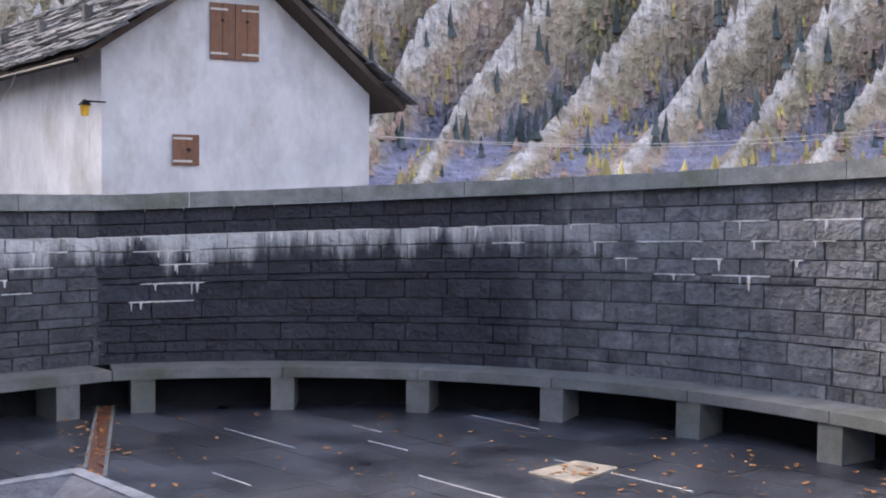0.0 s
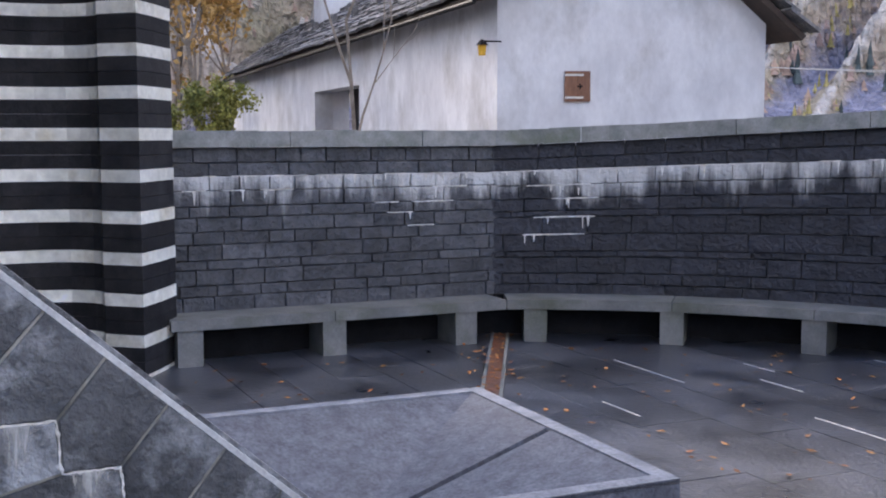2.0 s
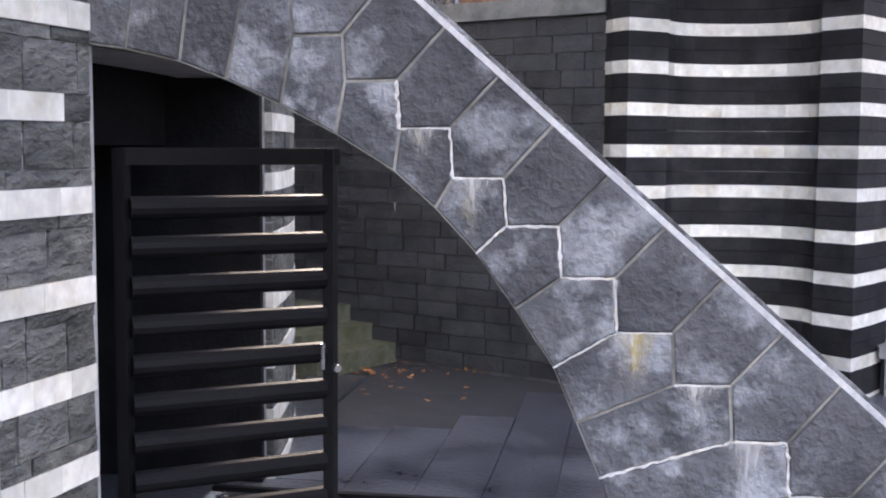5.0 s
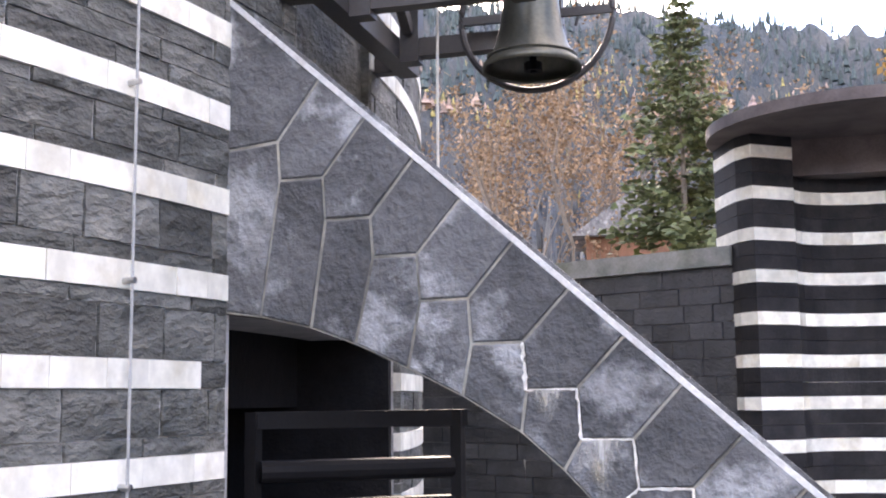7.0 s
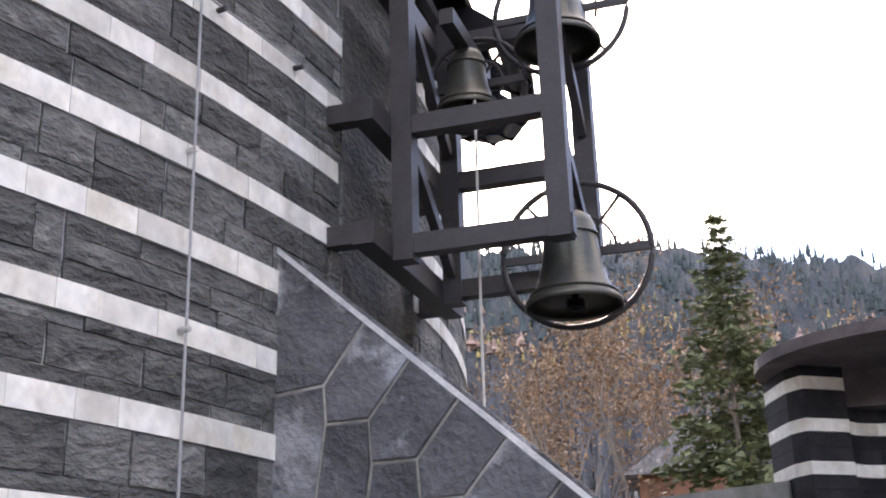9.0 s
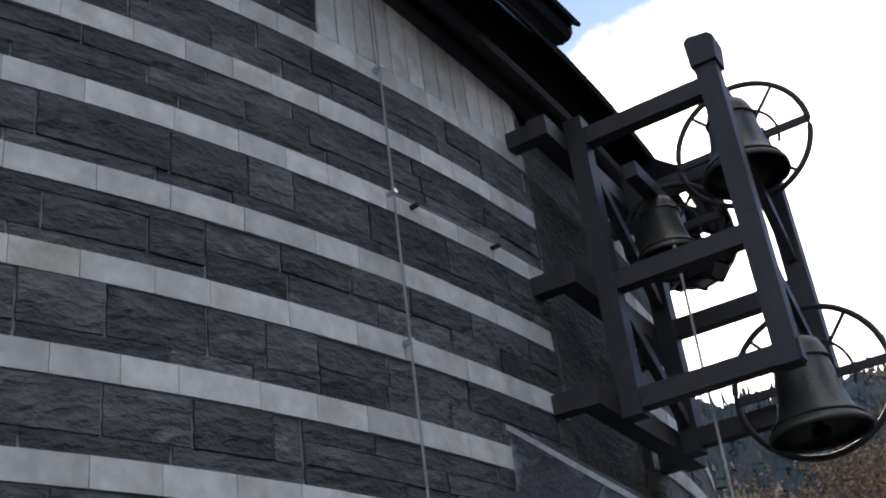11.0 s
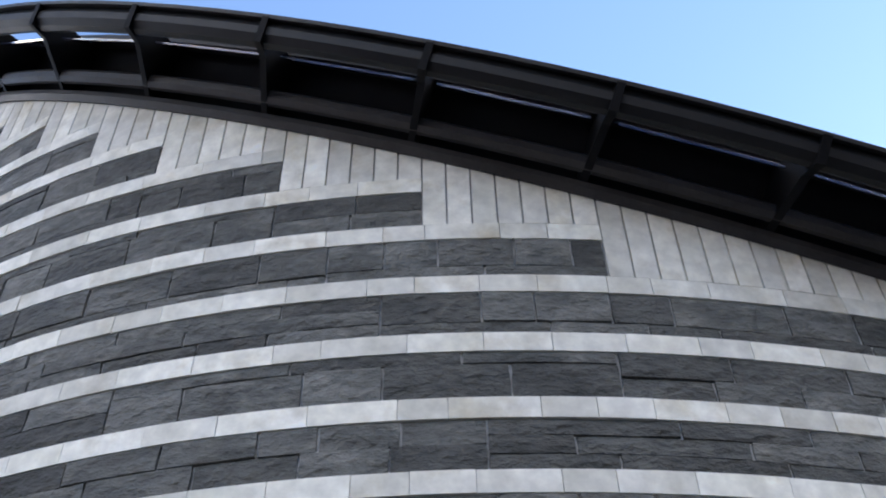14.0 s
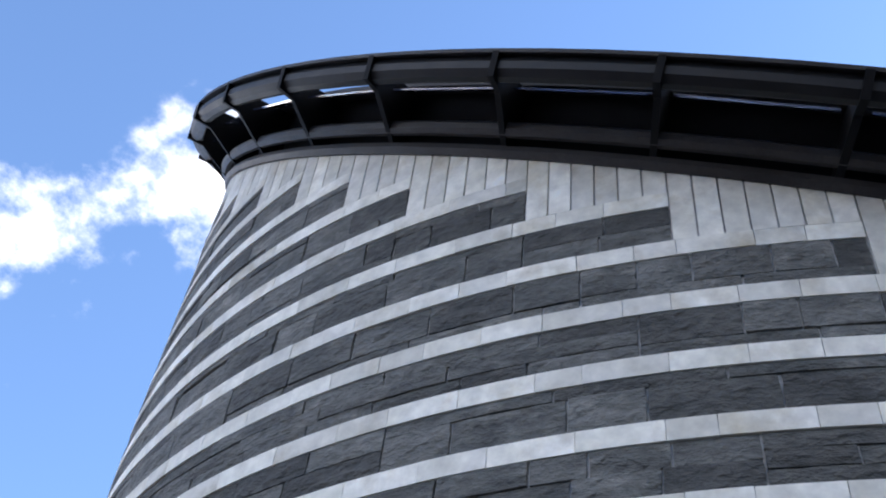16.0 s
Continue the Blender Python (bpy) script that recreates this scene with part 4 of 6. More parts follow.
def yard_wall(name, label, pt, top, s_end, rows, seed, lime, wet, crusts):
    """Core with coping, and courses of stone that rise with the wall's top; wet: how far the stones darken near the
    corner.
    """
    n = max(int(s_end / 0.3), 6)
    wall = tagged(new(name), label, "wall", kind="structure")
    k, foot = Soup(), Soup()
    for i in range(n):
        s0, s1 = -0.45 + (s_end + 0.45) * i / n, -0.45 + (s_end + 0.45) * (i + 1) / n
        q = [pt(s0, BENCH_D + 0.03), pt(s1, BENCH_D + 0.03), pt(s1, BENCH_D + 0.5), pt(s0, BENCH_D + 0.5)]
        if (q[1] - q[0]).cross(q[2] - q[1]).z < 0:
            q = q[::-1]
        k.prism([p + Z3 * 0.40 for p in q], [Vector((p.x, p.y, top(s0) - 0.17)) for p in q])
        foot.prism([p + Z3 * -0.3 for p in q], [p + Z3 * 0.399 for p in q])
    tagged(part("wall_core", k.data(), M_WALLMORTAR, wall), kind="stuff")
    # wet stone foot, with the bench's deep shade put into its colour
    tagged(part("wall_foot", foot.data(), M_DEEPSHADE, wall), kind="stuff")
    r = random.Random(seed)
    # coping lengths
    s = -0.42
    while s < s_end:
        e = min(s + r.uniform(0.9, 1.4), s_end)
        g = Soup()
        m = 4
        for i in range(m):
            s0, s1 = s + (e - s) * i / m, s + (e - s) * (i + 1) / m - (0.008 if i == m - 1 else 0)
            q = [pt(s0, BENCH_D - 0.07), pt(s1, BENCH_D - 0.07), pt(s1, BENCH_D + 0.57), pt(s0, BENCH_D + 0.57)]
            zs = [top(s0), top(s1), top(s1), top(s0)]
            if (q[1] - q[0]).cross(q[2] - q[1]).z < 0:
                q, zs = q[::-1], zs[::-1]
            g.prism([Vector((p.x, p.y, z - 0.15)) for p, z in zip(q, zs)], [Vector((p.x, p.y, z + r.uniform(-0.008, 0.004))) for p, z in zip(q, zs)])
        part("coping_stone", g.data(), M_COPING, wall)
        s = e
    # stones
    edges = [0.0]
    for w_ in rows:
        edges.append(edges[-1] + w_)
    edges = [e / edges[-1] for e in edges]
    for ri in range(len(rows)):
        f0, f1 = edges[ri], edges[ri + 1]
        s = -0.35 - r.uniform(0, 0.2)
        while s < s_end:
            e = s + r.uniform(0.22, 0.52) * (1.5 if rows[ri] < 0.7 else 1.0)
            g0, g1 = 0.003, 0.003
            proud = r.uniform(0.0, 0.009)
            v, vals = [], []
            for side, off in ((0, BENCH_D + 0.06), (1, BENCH_D + 0.012 - proud * 0.5), (2, BENCH_D - proud)):
                ins = (0, 0, 0.004)[side]
                for ss, ff, sg in ((s + g0 + ins, f0, 1), (e - g0 - ins, f0, 1), (e - g0 - ins, f1, -1), (s + g0 + ins, f1, -1)):
                    t_ = top(ss) - 0.15
                    z = 0.40 + (t_ - 0.40) * ff + sg * (g1 + ins)
                    if side == 2:
                        p = pt(ss, off + r.uniform(-0.006, 0.006))
                    else:
                        p = pt(ss, off)
                    v.append((p.x, p.y, z))
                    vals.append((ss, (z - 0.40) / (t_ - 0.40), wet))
            faces = [(4 * q + i, 4 * q + (i + 1) % 4, 4 * q + 4 + (i + 1) % 4, 4 * q + 4 + i) for q in (0, 1) for i in range(4)] + [(8, 9, 10, 11)]
            me = mesh_of("stone", v, faces, lime)
            at = me.attributes.new("course", "FLOAT_VECTOR", "POINT")
            at.data.foreach_set("vector", [c for t3 in vals for c in t3])
            bm_ = bmesh.new()
            bm_.from_mesh(me)
            bmesh.ops.recalc_face_normals(bm_, faces=bm_.faces)
            bm_.to_mesh(me)
            bm_.free()
            part("stone", me, None, wall)
            s = e
    # crusts of lime in the joints, with short drips below them
    for s0, s1, f_lo, f_hi, n_ in crusts:
        near_ = [e for e in edges if f_lo <= e <= f_hi]
        for _ in range(n_):
            f, a = r.choice(near_), r.uniform(s0, s1)
            g, w = Soup(), r.uniform(0.08, 0.38)
            m = max(3, int(w / 0.03))
            rows_ = []
            for q in range(m + 1):
                b0 = a + w * q / m
                z, h0 = 0.40 + (top(b0) - 0.55) * f, r.uniform(0.003, 0.011)
                rows_.append([pt(b0, BENCH_D + 0.02, z - h0), pt(b0, BENCH_D - 0.014, z - h0), pt(b0, BENCH_D - 0.014, z + h0 * 0.5), pt(b0, BENCH_D + 0.02, z + h0 * 0.5)])
            g.strip(rows_)
            if r.random() < 0.7:
                b0, z, ln, wd = a + w * r.choice((0.1, 0.5, 0.9)), 0.40 + (top(a) - 0.55) * f, r.uniform(0.04, 0.13), r.uniform(0.006, 0.016)
                dp = Soup()
                dp.prism([pt(b0 - wd, BENCH_D + 0.02, z), pt(b0 + wd, BENCH_D + 0.02, z), pt(b0 + wd * 0.2, BENCH_D + 0.02, z - ln), pt(b0 - wd * 0.3, BENCH_D + 0.02, z - ln)],
                         [pt(b0 - wd, BENCH_D - 0.012, z), pt(b0 + wd, BENCH_D - 0.012, z), pt(b0 + wd * 0.2, BENCH_D - 0.012, z - ln), pt(b0 - wd * 0.3, BENCH_D - 0.012, z - ln)])
                part("lime_drip", dp.data(), M_CRUST, wall, "white lime drip below a joint")
            part("lime_crust", g.data(), M_CRUST, wall, "white lime crust in a joint")
    return wall


ROWS_H = [0.8, 0.8, 1.2, 0.45, 1.25, 1.3, 0.45, 0.9, 1.0, 1.1, 0.9, 1.06]
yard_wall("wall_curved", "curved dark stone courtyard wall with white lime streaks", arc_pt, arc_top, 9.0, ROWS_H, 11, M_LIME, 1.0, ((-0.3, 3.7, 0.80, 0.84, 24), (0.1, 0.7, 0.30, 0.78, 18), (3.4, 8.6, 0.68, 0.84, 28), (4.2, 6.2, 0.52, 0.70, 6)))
yard_wall("wall_straight", "straight dark stone courtyard wall with white lime streaks", str_pt, str_top, STR_LEN - 0.02, [1, .7, 1, .6, 1, .8, .9, .7, 1, .9, .85, .97], 12, M_LIME, 0.6, ((0.0, 3.0, 0.80, 0.84, 16), (0.2, 2.8, 0.70, 0.81, 6), (0.3, 1.2, 0.45, 0.66, 5)))
# plain wall that closes the yard behind the camera
k = Soup()
REAR = [arc_pt(9.0, BENCH_D + 0.2).xy, Vector((6.5, 2.0)), Vector((6.0, -6.0)), Vector((-1.5, -8.0))]
for p, q in zip(REAR[:-1], REAR[1:]):
    d_ = Vector((*(q - p), 0))
    k.box((p.x, p.y, -0.3), d_, Vector((d_.y, -d_.x, 0)).normalized() * -0.4, Z3 * 2.7)
tagged(part("wall_rear", k.data(), M_WALL), "plain dark stone courtyard wall", "wall", kind="structure")


def bench(name, label, pt, s_list, s_ends):
    """Stone seat slabs on upright stone blocks."""
    th = thing(name, label, "bench")
    for s0, s1 in zip(s_ends[:-1], s_ends[1:]):
        g = Soup()
        m = 5
        for i in range(m):
            a, b = s0 + (s1 - s0) * i / m + (0.005 if i == 0 else 0), s0 + (s1 - s0) * (i + 1) / m - (0.005 if i == m - 1 else 0)
            q = [pt(a, 0), pt(b, 0), pt(b, BENCH_D + 0.02), pt(a, BENCH_D + 0.02)]
            if (q[1] - q[0]).cross(q[2] - q[1]).z < 0:
                q = q[::-1]
            g.prism([p + Z3 * 0.315 for p in q], [p + Z3 * BENCH_H for p in q])
        part("seat_slab", g.data(), M_BENCH, th)
    for s0 in s_list:
        g = Soup()
        q = [pt(s0 - 0.11, 0.02), pt(s0 + 0.11, 0.02), pt(s0 + 0.11, BENCH_D), pt(s0 - 0.11, BENCH_D)]
        if (q[1] - q[0]).cross(q[2] - q[1]).z < 0:
            q = q[::-1]
        g.prism([p + Z3 * -0.05 for p in q], [p + Z3 * 0.313 for p in q])
        part("support_block", g.data(), M_BENCH, th)


bench("stone_bench", "curved grey stone bench along the courtyard wall", arc_pt, [0.28 + 1.295 * i for i in range(7)], [0.0, 1.575, 2.87, 4.165, 5.46, 6.755, 8.05, 9.0])
bench("stone_bench", "straight mossy stone bench along the courtyard wall", str_pt, [0.42, 1.74, 3.05], [0.0, 1.74, STR_LEN - 0.02])

# ---------------------------------------------------------------- niche with two pilasters
niche = thing("niche_shrine", "banded stone niche with two pilasters under a round concrete canopy", "shrine")
NP, NW0 = 0.339, 0.258
NH = 4.20


def banded(name, fn_ring, z_top, seed, parent, label=""):
    """A pier built of stacked marble and dark courses; fn_ring gives its outline, grown by a little."""
    r = random.Random(seed)
    pr = new(name)
    pr.parent = parent
    pr.empty_display_size = 0.1
    if label:
        pr["label"] = label
    z = -0.2
    levels = []
    k = -1
    while True:
        w0 = NW0 + k * NP
        levels += [(w0, w0 + 0.107, 1), (w0 + 0.107, w0 + 0.107 + 0.115, 0), (w0 + 0.222, w0 + NP, 0)]
        k += 1
        if w0 > z_top:
            break
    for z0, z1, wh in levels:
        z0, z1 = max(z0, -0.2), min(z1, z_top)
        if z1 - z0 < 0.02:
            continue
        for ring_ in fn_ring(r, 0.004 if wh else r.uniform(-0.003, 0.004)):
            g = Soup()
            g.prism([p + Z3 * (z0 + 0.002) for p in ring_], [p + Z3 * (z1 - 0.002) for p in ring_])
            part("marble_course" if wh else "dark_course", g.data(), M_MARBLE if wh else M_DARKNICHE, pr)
    return pr


def pier(ts, out):
    """A splayed pier: its front runs back towards the niche, its outer side back to the wall; ts are its corners (t, s)."""
    ct, cs = sum(t for t, q in ts) / len(ts), sum(q for t, q in ts) / len(ts)

    def f(r, g):
        pts = []
        for t, q in ts:
            v = Vector((t - ct, q - cs))
            v *= 1 + g / v.length
            pts.append(L(ct + v.x, cs + v.y))
        return [pts if out > 0 else pts[::-1]]
    return f


def hollow(tc, sc, rad, n=7):
    """Curved blocks of the niche's back."""
    def f(r, g):
        out = []
        for i in range(n):
            a, b = math.pi * i / n, math.pi * (i + 1) / n
            pts = [L(tc + (rad - g) * math.cos(q), sc + (rad - g) * 0.62 * math.sin(q)) for q in (a, (a + b) / 2, b)]
            ptb = [L(tc + (rad + 0.16) * math.cos(q), sc + (rad + 0.16) * 0.62 * math.sin(q)) for q in (b, (a + b) / 2, a)]
            out.append(pts[::-1] + ptb[::-1])
        return out
    return f


TOP_Z = NH - 0.02
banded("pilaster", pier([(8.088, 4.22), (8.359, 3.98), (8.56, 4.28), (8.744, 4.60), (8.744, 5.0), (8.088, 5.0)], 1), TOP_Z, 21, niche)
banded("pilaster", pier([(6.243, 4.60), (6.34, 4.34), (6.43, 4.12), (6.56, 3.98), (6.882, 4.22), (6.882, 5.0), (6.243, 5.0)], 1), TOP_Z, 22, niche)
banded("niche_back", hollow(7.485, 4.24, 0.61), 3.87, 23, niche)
g = Soup()
n = 48
disc_ = [(7.485 + 1.29 * math.cos(2 * math.pi * i / n), 4.36 + 1.29 * math.sin(2 * math.pi * i / n)) for i in range(n)]
g.prism([L(t_, s_, NH - 0.018) for t_, s_ in disc_], [L(t_, s_, NH + 0.075) for t_, s_ in disc_])
part("canopy", g.data(), M_CONCRETE, niche, "round concrete canopy slab")
g = Soup()
g.box(L(6.884, 4.34, 3.872), U3 * 1.202, N3 * 0.6, Z3 * 0.308)
part("head_block", g.data(), M_CONCRETE, niche, "brown concrete head under the canopy")

# ---------------------------------------------------------------- back wall, steps
bw = tagged(new("wall_back"), "tall dark coursed stone wall behind the arch", "wall", kind="structure")
B0, B1 = Vector((-6.98, 6.98, 0)), Vector((-12.5, 5.25, 0))
bd = (B1 - B0).normalized()
bn = Vector((bd.y, -bd.x, 0))
if bn.dot(Vector((0, 0, 0)) - B0) > 0:
    bn = -bn
g = Soup()
g.box(B0 - Z3 * 0.3 + bn * 0.02, bd * (B1 - B0).length, bn * 0.5, Z3 * 3.44)
part("wall_core", g.data(), M_WALLMORTAR, bw)
g = Soup()
g.box(B0 + Z3 * 3.142 - bn * 0.05, bd * (B1 - B0).length, bn * 0.6, Z3 * 0.16)
part("coping", g.data(), M_COPING, bw, "grey coping stones")
r = random.Random(31)
soup = Soup()
for ri in range(21):
    s_ = -r.uniform(0, 0.3)
    while s_ < (B1 - B0).length:
        e = s_ + r.uniform(0.25, 0.5)
        soup.box(B0 + bd * (s_ + 0.005) + Z3 * (ri * 0.149 + 0.004) - bn * r.uniform(0.002, 0.014), bd * (e - s_ - 0.010), bn * 0.05, Z3 * 0.141)
        s_ = e
tagged(part("coursed_stones", soup.data(), M_WALL, bw), kind="stuff")
for run_, (ds, zz, ww, dr_) in enumerate(((1.05, 2.0, 0.16, 0.55), (0.72, 1.95, 0.10, 0.35), (2.2, 1.5, 0.08, 0.2))):
    v, vals = [], []
    for b in range(9):
        for a in range(5):
            u, d = a / 4 - 0.5, b / 8
            v.append(tuple(B0 + bd * (ds + ww * u * (1 - 0.3 * d)) - bn * 0.017 + Z3 * (zz - dr_ * d)))
            vals += [u * 2, d, run_ + 20]
    me = mesh_of("lime_run", v, [(b * 5 + a, b * 5 + a + 1, b * 5 + a + 6, b * 5 + a + 5) for b in range(8) for a in range(4)], M_RUN)
    me.attributes.new("run", "FLOAT_VECTOR", "POINT").data.foreach_set("vector", vals)
    part("lime_run", me, None, bw, "white lime run")
steps = thing("stone_steps", "mossy stone steps beside the back wall", "steps")
for i in range(3):
    g = Soup()
    g.box(Vector((-8.75, 5.25, 0)) + Vector((-0.30 * i, 0.02 * i, -0.05)), Vector((-1.6 + 0.3 * i, -0.9, 0)), Vector((-0.35, 1.15, 0)), Z3 * (0.05 + 0.16 * (i + 1)))
    part("step", g.data(), M_MOSS, steps)

# ---------------------------------------------------------------- gate in the portal
gate = thing("slatted_gate", "open black steel gate leaf with round horizontal bars", "gate")
GA, GB = L(4.44, -0.86), L(5.25, -0.29)
gd = (GB - GA).normalized()
gl = (GB - GA).length
for nm, p, q, w_, h_ in (("stile", GA + Z3 * 0.04, GA + Z3 * 2.02, 0.07, 0.05), ("stile", GB - gd * 0.04 + Z3 * 0.04, GB - gd * 0.04 + Z3 * 2.02, 0.085, 0.05),
                         ("rail", GA + Z3 * 1.985, GB + Z3 * 1.985, 0.05, 0.075), ("rail", GA + Z3 * 0.075, GB + Z3 * 0.075, 0.05, 0.07)):
    g = Soup()
    g.beam(p, q, w_ if nm == "stile" else 0.05, h_)
    part(nm, g.data(), M_BLACK, gate)
for i in range(10):
    z = 0.205 + i * 0.173
    g = Soup()
    g.tube([GA + gd * 0.03 + Z3 * z, GB - gd * 0.07 + Z3 * z], 0.050, 12)
    part("bar", g.data(), M_BLACK, gate)
gn = Vector((gd.y, -gd.x, 0))
g = Soup()
g.tube([GB - gd * 0.10 + gn * 0.06 + Z3 * (1.0 + 0.06 * j) for j in range(3)], 0.010, 8)
part("pull_handle", g.data(), M_CHROME, gate, "steel pull handle")
g = Soup()
g.tube([GB - gd * 0.03 + gn * 0.02 + Z3 * 1.0, GB - gd * 0.03 + gn * 0.075 + Z3 * 1.0], 0.018, 10)
part("lock_knob", g.data(), M_CHROME, gate, "shiny lock knob")

# wet threshold slabs under the arch
for i in range(9):
    g = Soup()
    t_ = 4.2 + i * 0.27
    g.box(L(t_ + 0.004, -1.6, -0.04), U3 * 0.262, N3 * 2.42, Z3 * (0.046 + 0.001 * (i % 3)))
    tagged(part("threshold_slab", g.data(), M_WET), "wet dark stone threshold slab under the arch", "slab", "threshold slabs")
g = Soup()
g.box(L(4.2, 0.825, -0.03), U3 * 2.43, N3 * 0.05, Z3 * 0.06)
tagged(part("threshold_edge", g.data(), M_BLACK), "black metal edge strip of the threshold", "edge strip")

# ---------------------------------------------------------------- belfry frame and bells
frame_ = thing("belfry", "dark steel belfry frame fixed to the church wall", "belfry")
NEAR, FAR, TI, TO = -0.5, 0.3, 4.82, 5.60
LEV = (3.96, 4.60, 5.49)


def bar(name, p, q, w_=0.13, h_=0.13):
    g = Soup()
    g.beam(p, q, w_, h_)
    ob = part(name, g.data(), M_STEEL, frame_)
    return ob


for s_ in (NEAR, FAR):
    bar("post", L(TI, s_, 3.88), L(TI, s_, 5.62), 0.105, 0.105)
    bar("post", L(TO, s_, 3.90), L(TO, s_, 5.60), 0.11, 0.11)
    for z in LEV:
        bar("beam", L(TI + 0.0535, s_, z), L(TO + (0.065 if z < 4 else -0.056), s_, z), 0.085, 0.10)
for z in LEV:
    bar("cross_beam", L(TI - 0.110, -0.80, z - 0.004), L(TI - 0.110, 0.62, z - 0.004), 0.11, 0.12)
    for s_ in (-0.735, 0.555):
        t_in = EB * math.sqrt(1 - (s_ / EA) ** 2) - 0.25
        bar("wall_bracket", L(t_in, s_, z), L(TI - 0.166, s_, z), 0.09, 0.10)
for z0, z1 in ((4.05, 4.55), (4.76, 5.40)):
    bar("brace", L(TO, NEAR + 0.06, z1), L(TO, FAR - 0.06, z0), 0.05, 0.07)
    bar("brace", L(TI, NEAR + 0.06, z1), L(TI, FAR - 0.06, z0), 0.05, 0.07)
g = Soup()
prof_c = [(-0.07, 5.60), (0.07, 5.60), (0.085, 5.74), (0.06, 5.77), (-0.05, 5.785), (-0.075, 5.76)]
g.prism([L(TO + x_, NEAR - 0.075, z_) for x_, z_ in prof_c], [L(TO + x_, NEAR + 0.075, z_) for x_, z_ in prof_c])
part("post_cap", g.data(), M_STEEL, frame_)


def bell(t, s, z, r, h):
    """A bronze bell with its mouth at height z, yoke, clapper and wheel."""
    b_ = thing("bell", "dark bronze church bell with an iron turning wheel", "bell", "church bells", at=tuple(L(t, s, z)))
    prof = [(r * 0.93, 0.012), (r, 0.0), (r * 0.99, 0.03 * h / 0.5), (r * 0.86, 0.12 * h), (r * 0.72, 0.26 * h), (r * 0.62, 0.45 * h), (r * 0.56, 0.68 * h), (r * 0.53, 0.82 * h),
            (r * 0.45, 0.91 * h), (r * 0.28, 0.96 * h), (0.001, 0.97 * h)]
    inner = [(0.001, 0.90 * h), (r * 0.45, 0.80 * h), (r * 0.58, 0.4 * h), (r * 0.80, 0.12 * h), (r * 0.93, 0.012)]
    g = Soup()
    g.lathe((0, 0, 0), inner + prof, 36)
    me = mesh_of("bell_body", g.v, g.f, M_BRONZE, True)
    part("bell_body", me, None, b_)
    for zz in (0.13, 0.72):
        g = Soup()
        rr = r * (0.88 if zz < 0.5 else 0.575)
        g.tube([(rr * math.cos(2 * math.pi * i / 36), rr * math.sin(2 * math.pi * i / 36), zz * h) for i in range(36)], 0.008, 6, True)
        part("moulding", g.data(), M_BRONZE, b_)
    g = Soup()
    g.tube([(0, 0, 0.88 * h), (0.01, 0, 0.05 * h), (0.01, 0, -0.03 * h)], 0.018, 8)
    g.tube([(0.01, 0, 0.07 * h), (0.01, 0, -0.01 * h)], 0.045, 10)
    part("clapper", g.data(), M_BLACK, b_, "iron clapper")
    zy = h * 1.02
    g = Soup()
    g.beam(-N3 * 0.36 + Z3 * zy, N3 * 0.36 + Z3 * zy, 0.075, 0.09)
    part("yoke", g.data(), M_STEEL, b_)
    wc = N3 * 0.24 + Z3 * (h * 0.58 + 0.06) - U3 * 0.02
    wr = r * 1.62
    g = Soup()
    g.tube([wc + U3 * wr * math.cos(2 * math.pi * i / 48) + Z3 * wr * math.sin(2 * math.pi * i / 48) for i in range(48)], 0.017, 8, True)
    part("wheel_rim", g.data(), M_STEEL, b_)
    g = Soup()
    g.beam(wc - U3 * wr, wc + U3 * wr, 0.02, 0.045)
    part("wheel_bar", g.data(), M_STEEL, b_)
    for q in (50, 130, 310):
        g = Soup()
        d_ = U3 * math.cos(radians(q)) + Z3 * math.sin(radians(q))
        g.tube([wc + d_ * wr * 0.25, wc + d_ * wr], 0.010, 6)
        part("spoke", g.data(), M_STEEL, b_)
    g = Soup()
    g.tube([wc + (U3 * math.cos(radians(q)) + Z3 * math.sin(radians(q))) * wr * 0.55 for q in range(-20, 110, 10)], 0.009, 6)
    part("wheel_arc", g.data(), M_STEEL, b_)
    for sg in (-1, 1):
        g = Soup()
        g.tube([N3 * (sg * 0.10) + Z3 * (h * 0.88), N3 * (sg * 0.12) + Z3 * (h * 1.0)], 0.014, 6)
        part("hanger_strap", g.data(), M_STEEL, b_)
    return b_


bell(5.56, -0.1, 3.67, 0.245, 0.52)
bell(5.56, -0.1, 5.13, 0.235, 0.50)
bell(5.05, -0.1, 4.82, 0.18, 0.40)

g = Soup()
g.tube([L(5.13, -0.25, 4.85), L(5.12, -0.26, 3.6), L(5.13, -0.3, 2.2)], 0.008, 6)
tagged(part("bell_rope", g.data(), M_ROPE), "pale bell rope hanging below the bells", "rope")

# ---- conductor cable and rod on the church wall
TH_C = -0.279
zr = roof_z(ell(TH_C).x, ell(TH_C).y)
g = Soup()
g.tube([ell(TH_C, 0.045, z) for z in np.linspace(0.0, zr - 0.1, 30)] + [ell(TH_C, 0.12, zr + 0.02), ell(TH_C, 0.14, zr + 0.12)], 0.0058, 8)
cable = tagged(part("conductor_cable", g.data(), M_PIPE), "thin grey conductor cable clipped to the church wall", "cable")
for z in (1.05, 1.77, 2.51, 3.25, 3.99, 4.72, 5.415):
    g = Soup()
    g.tube([ell(TH_C, 0.0, z), ell(TH_C, 0.06, z)], 0.013, 8)
    part("clip", g.data(), M_CHROME, cable)
TH_D = -0.115
g = Soup()
g.tube([ell(TH_C + (TH_D - TH_C) * i / 12, 0.04, 4.712) for i in range(13)], 0.005, 6)
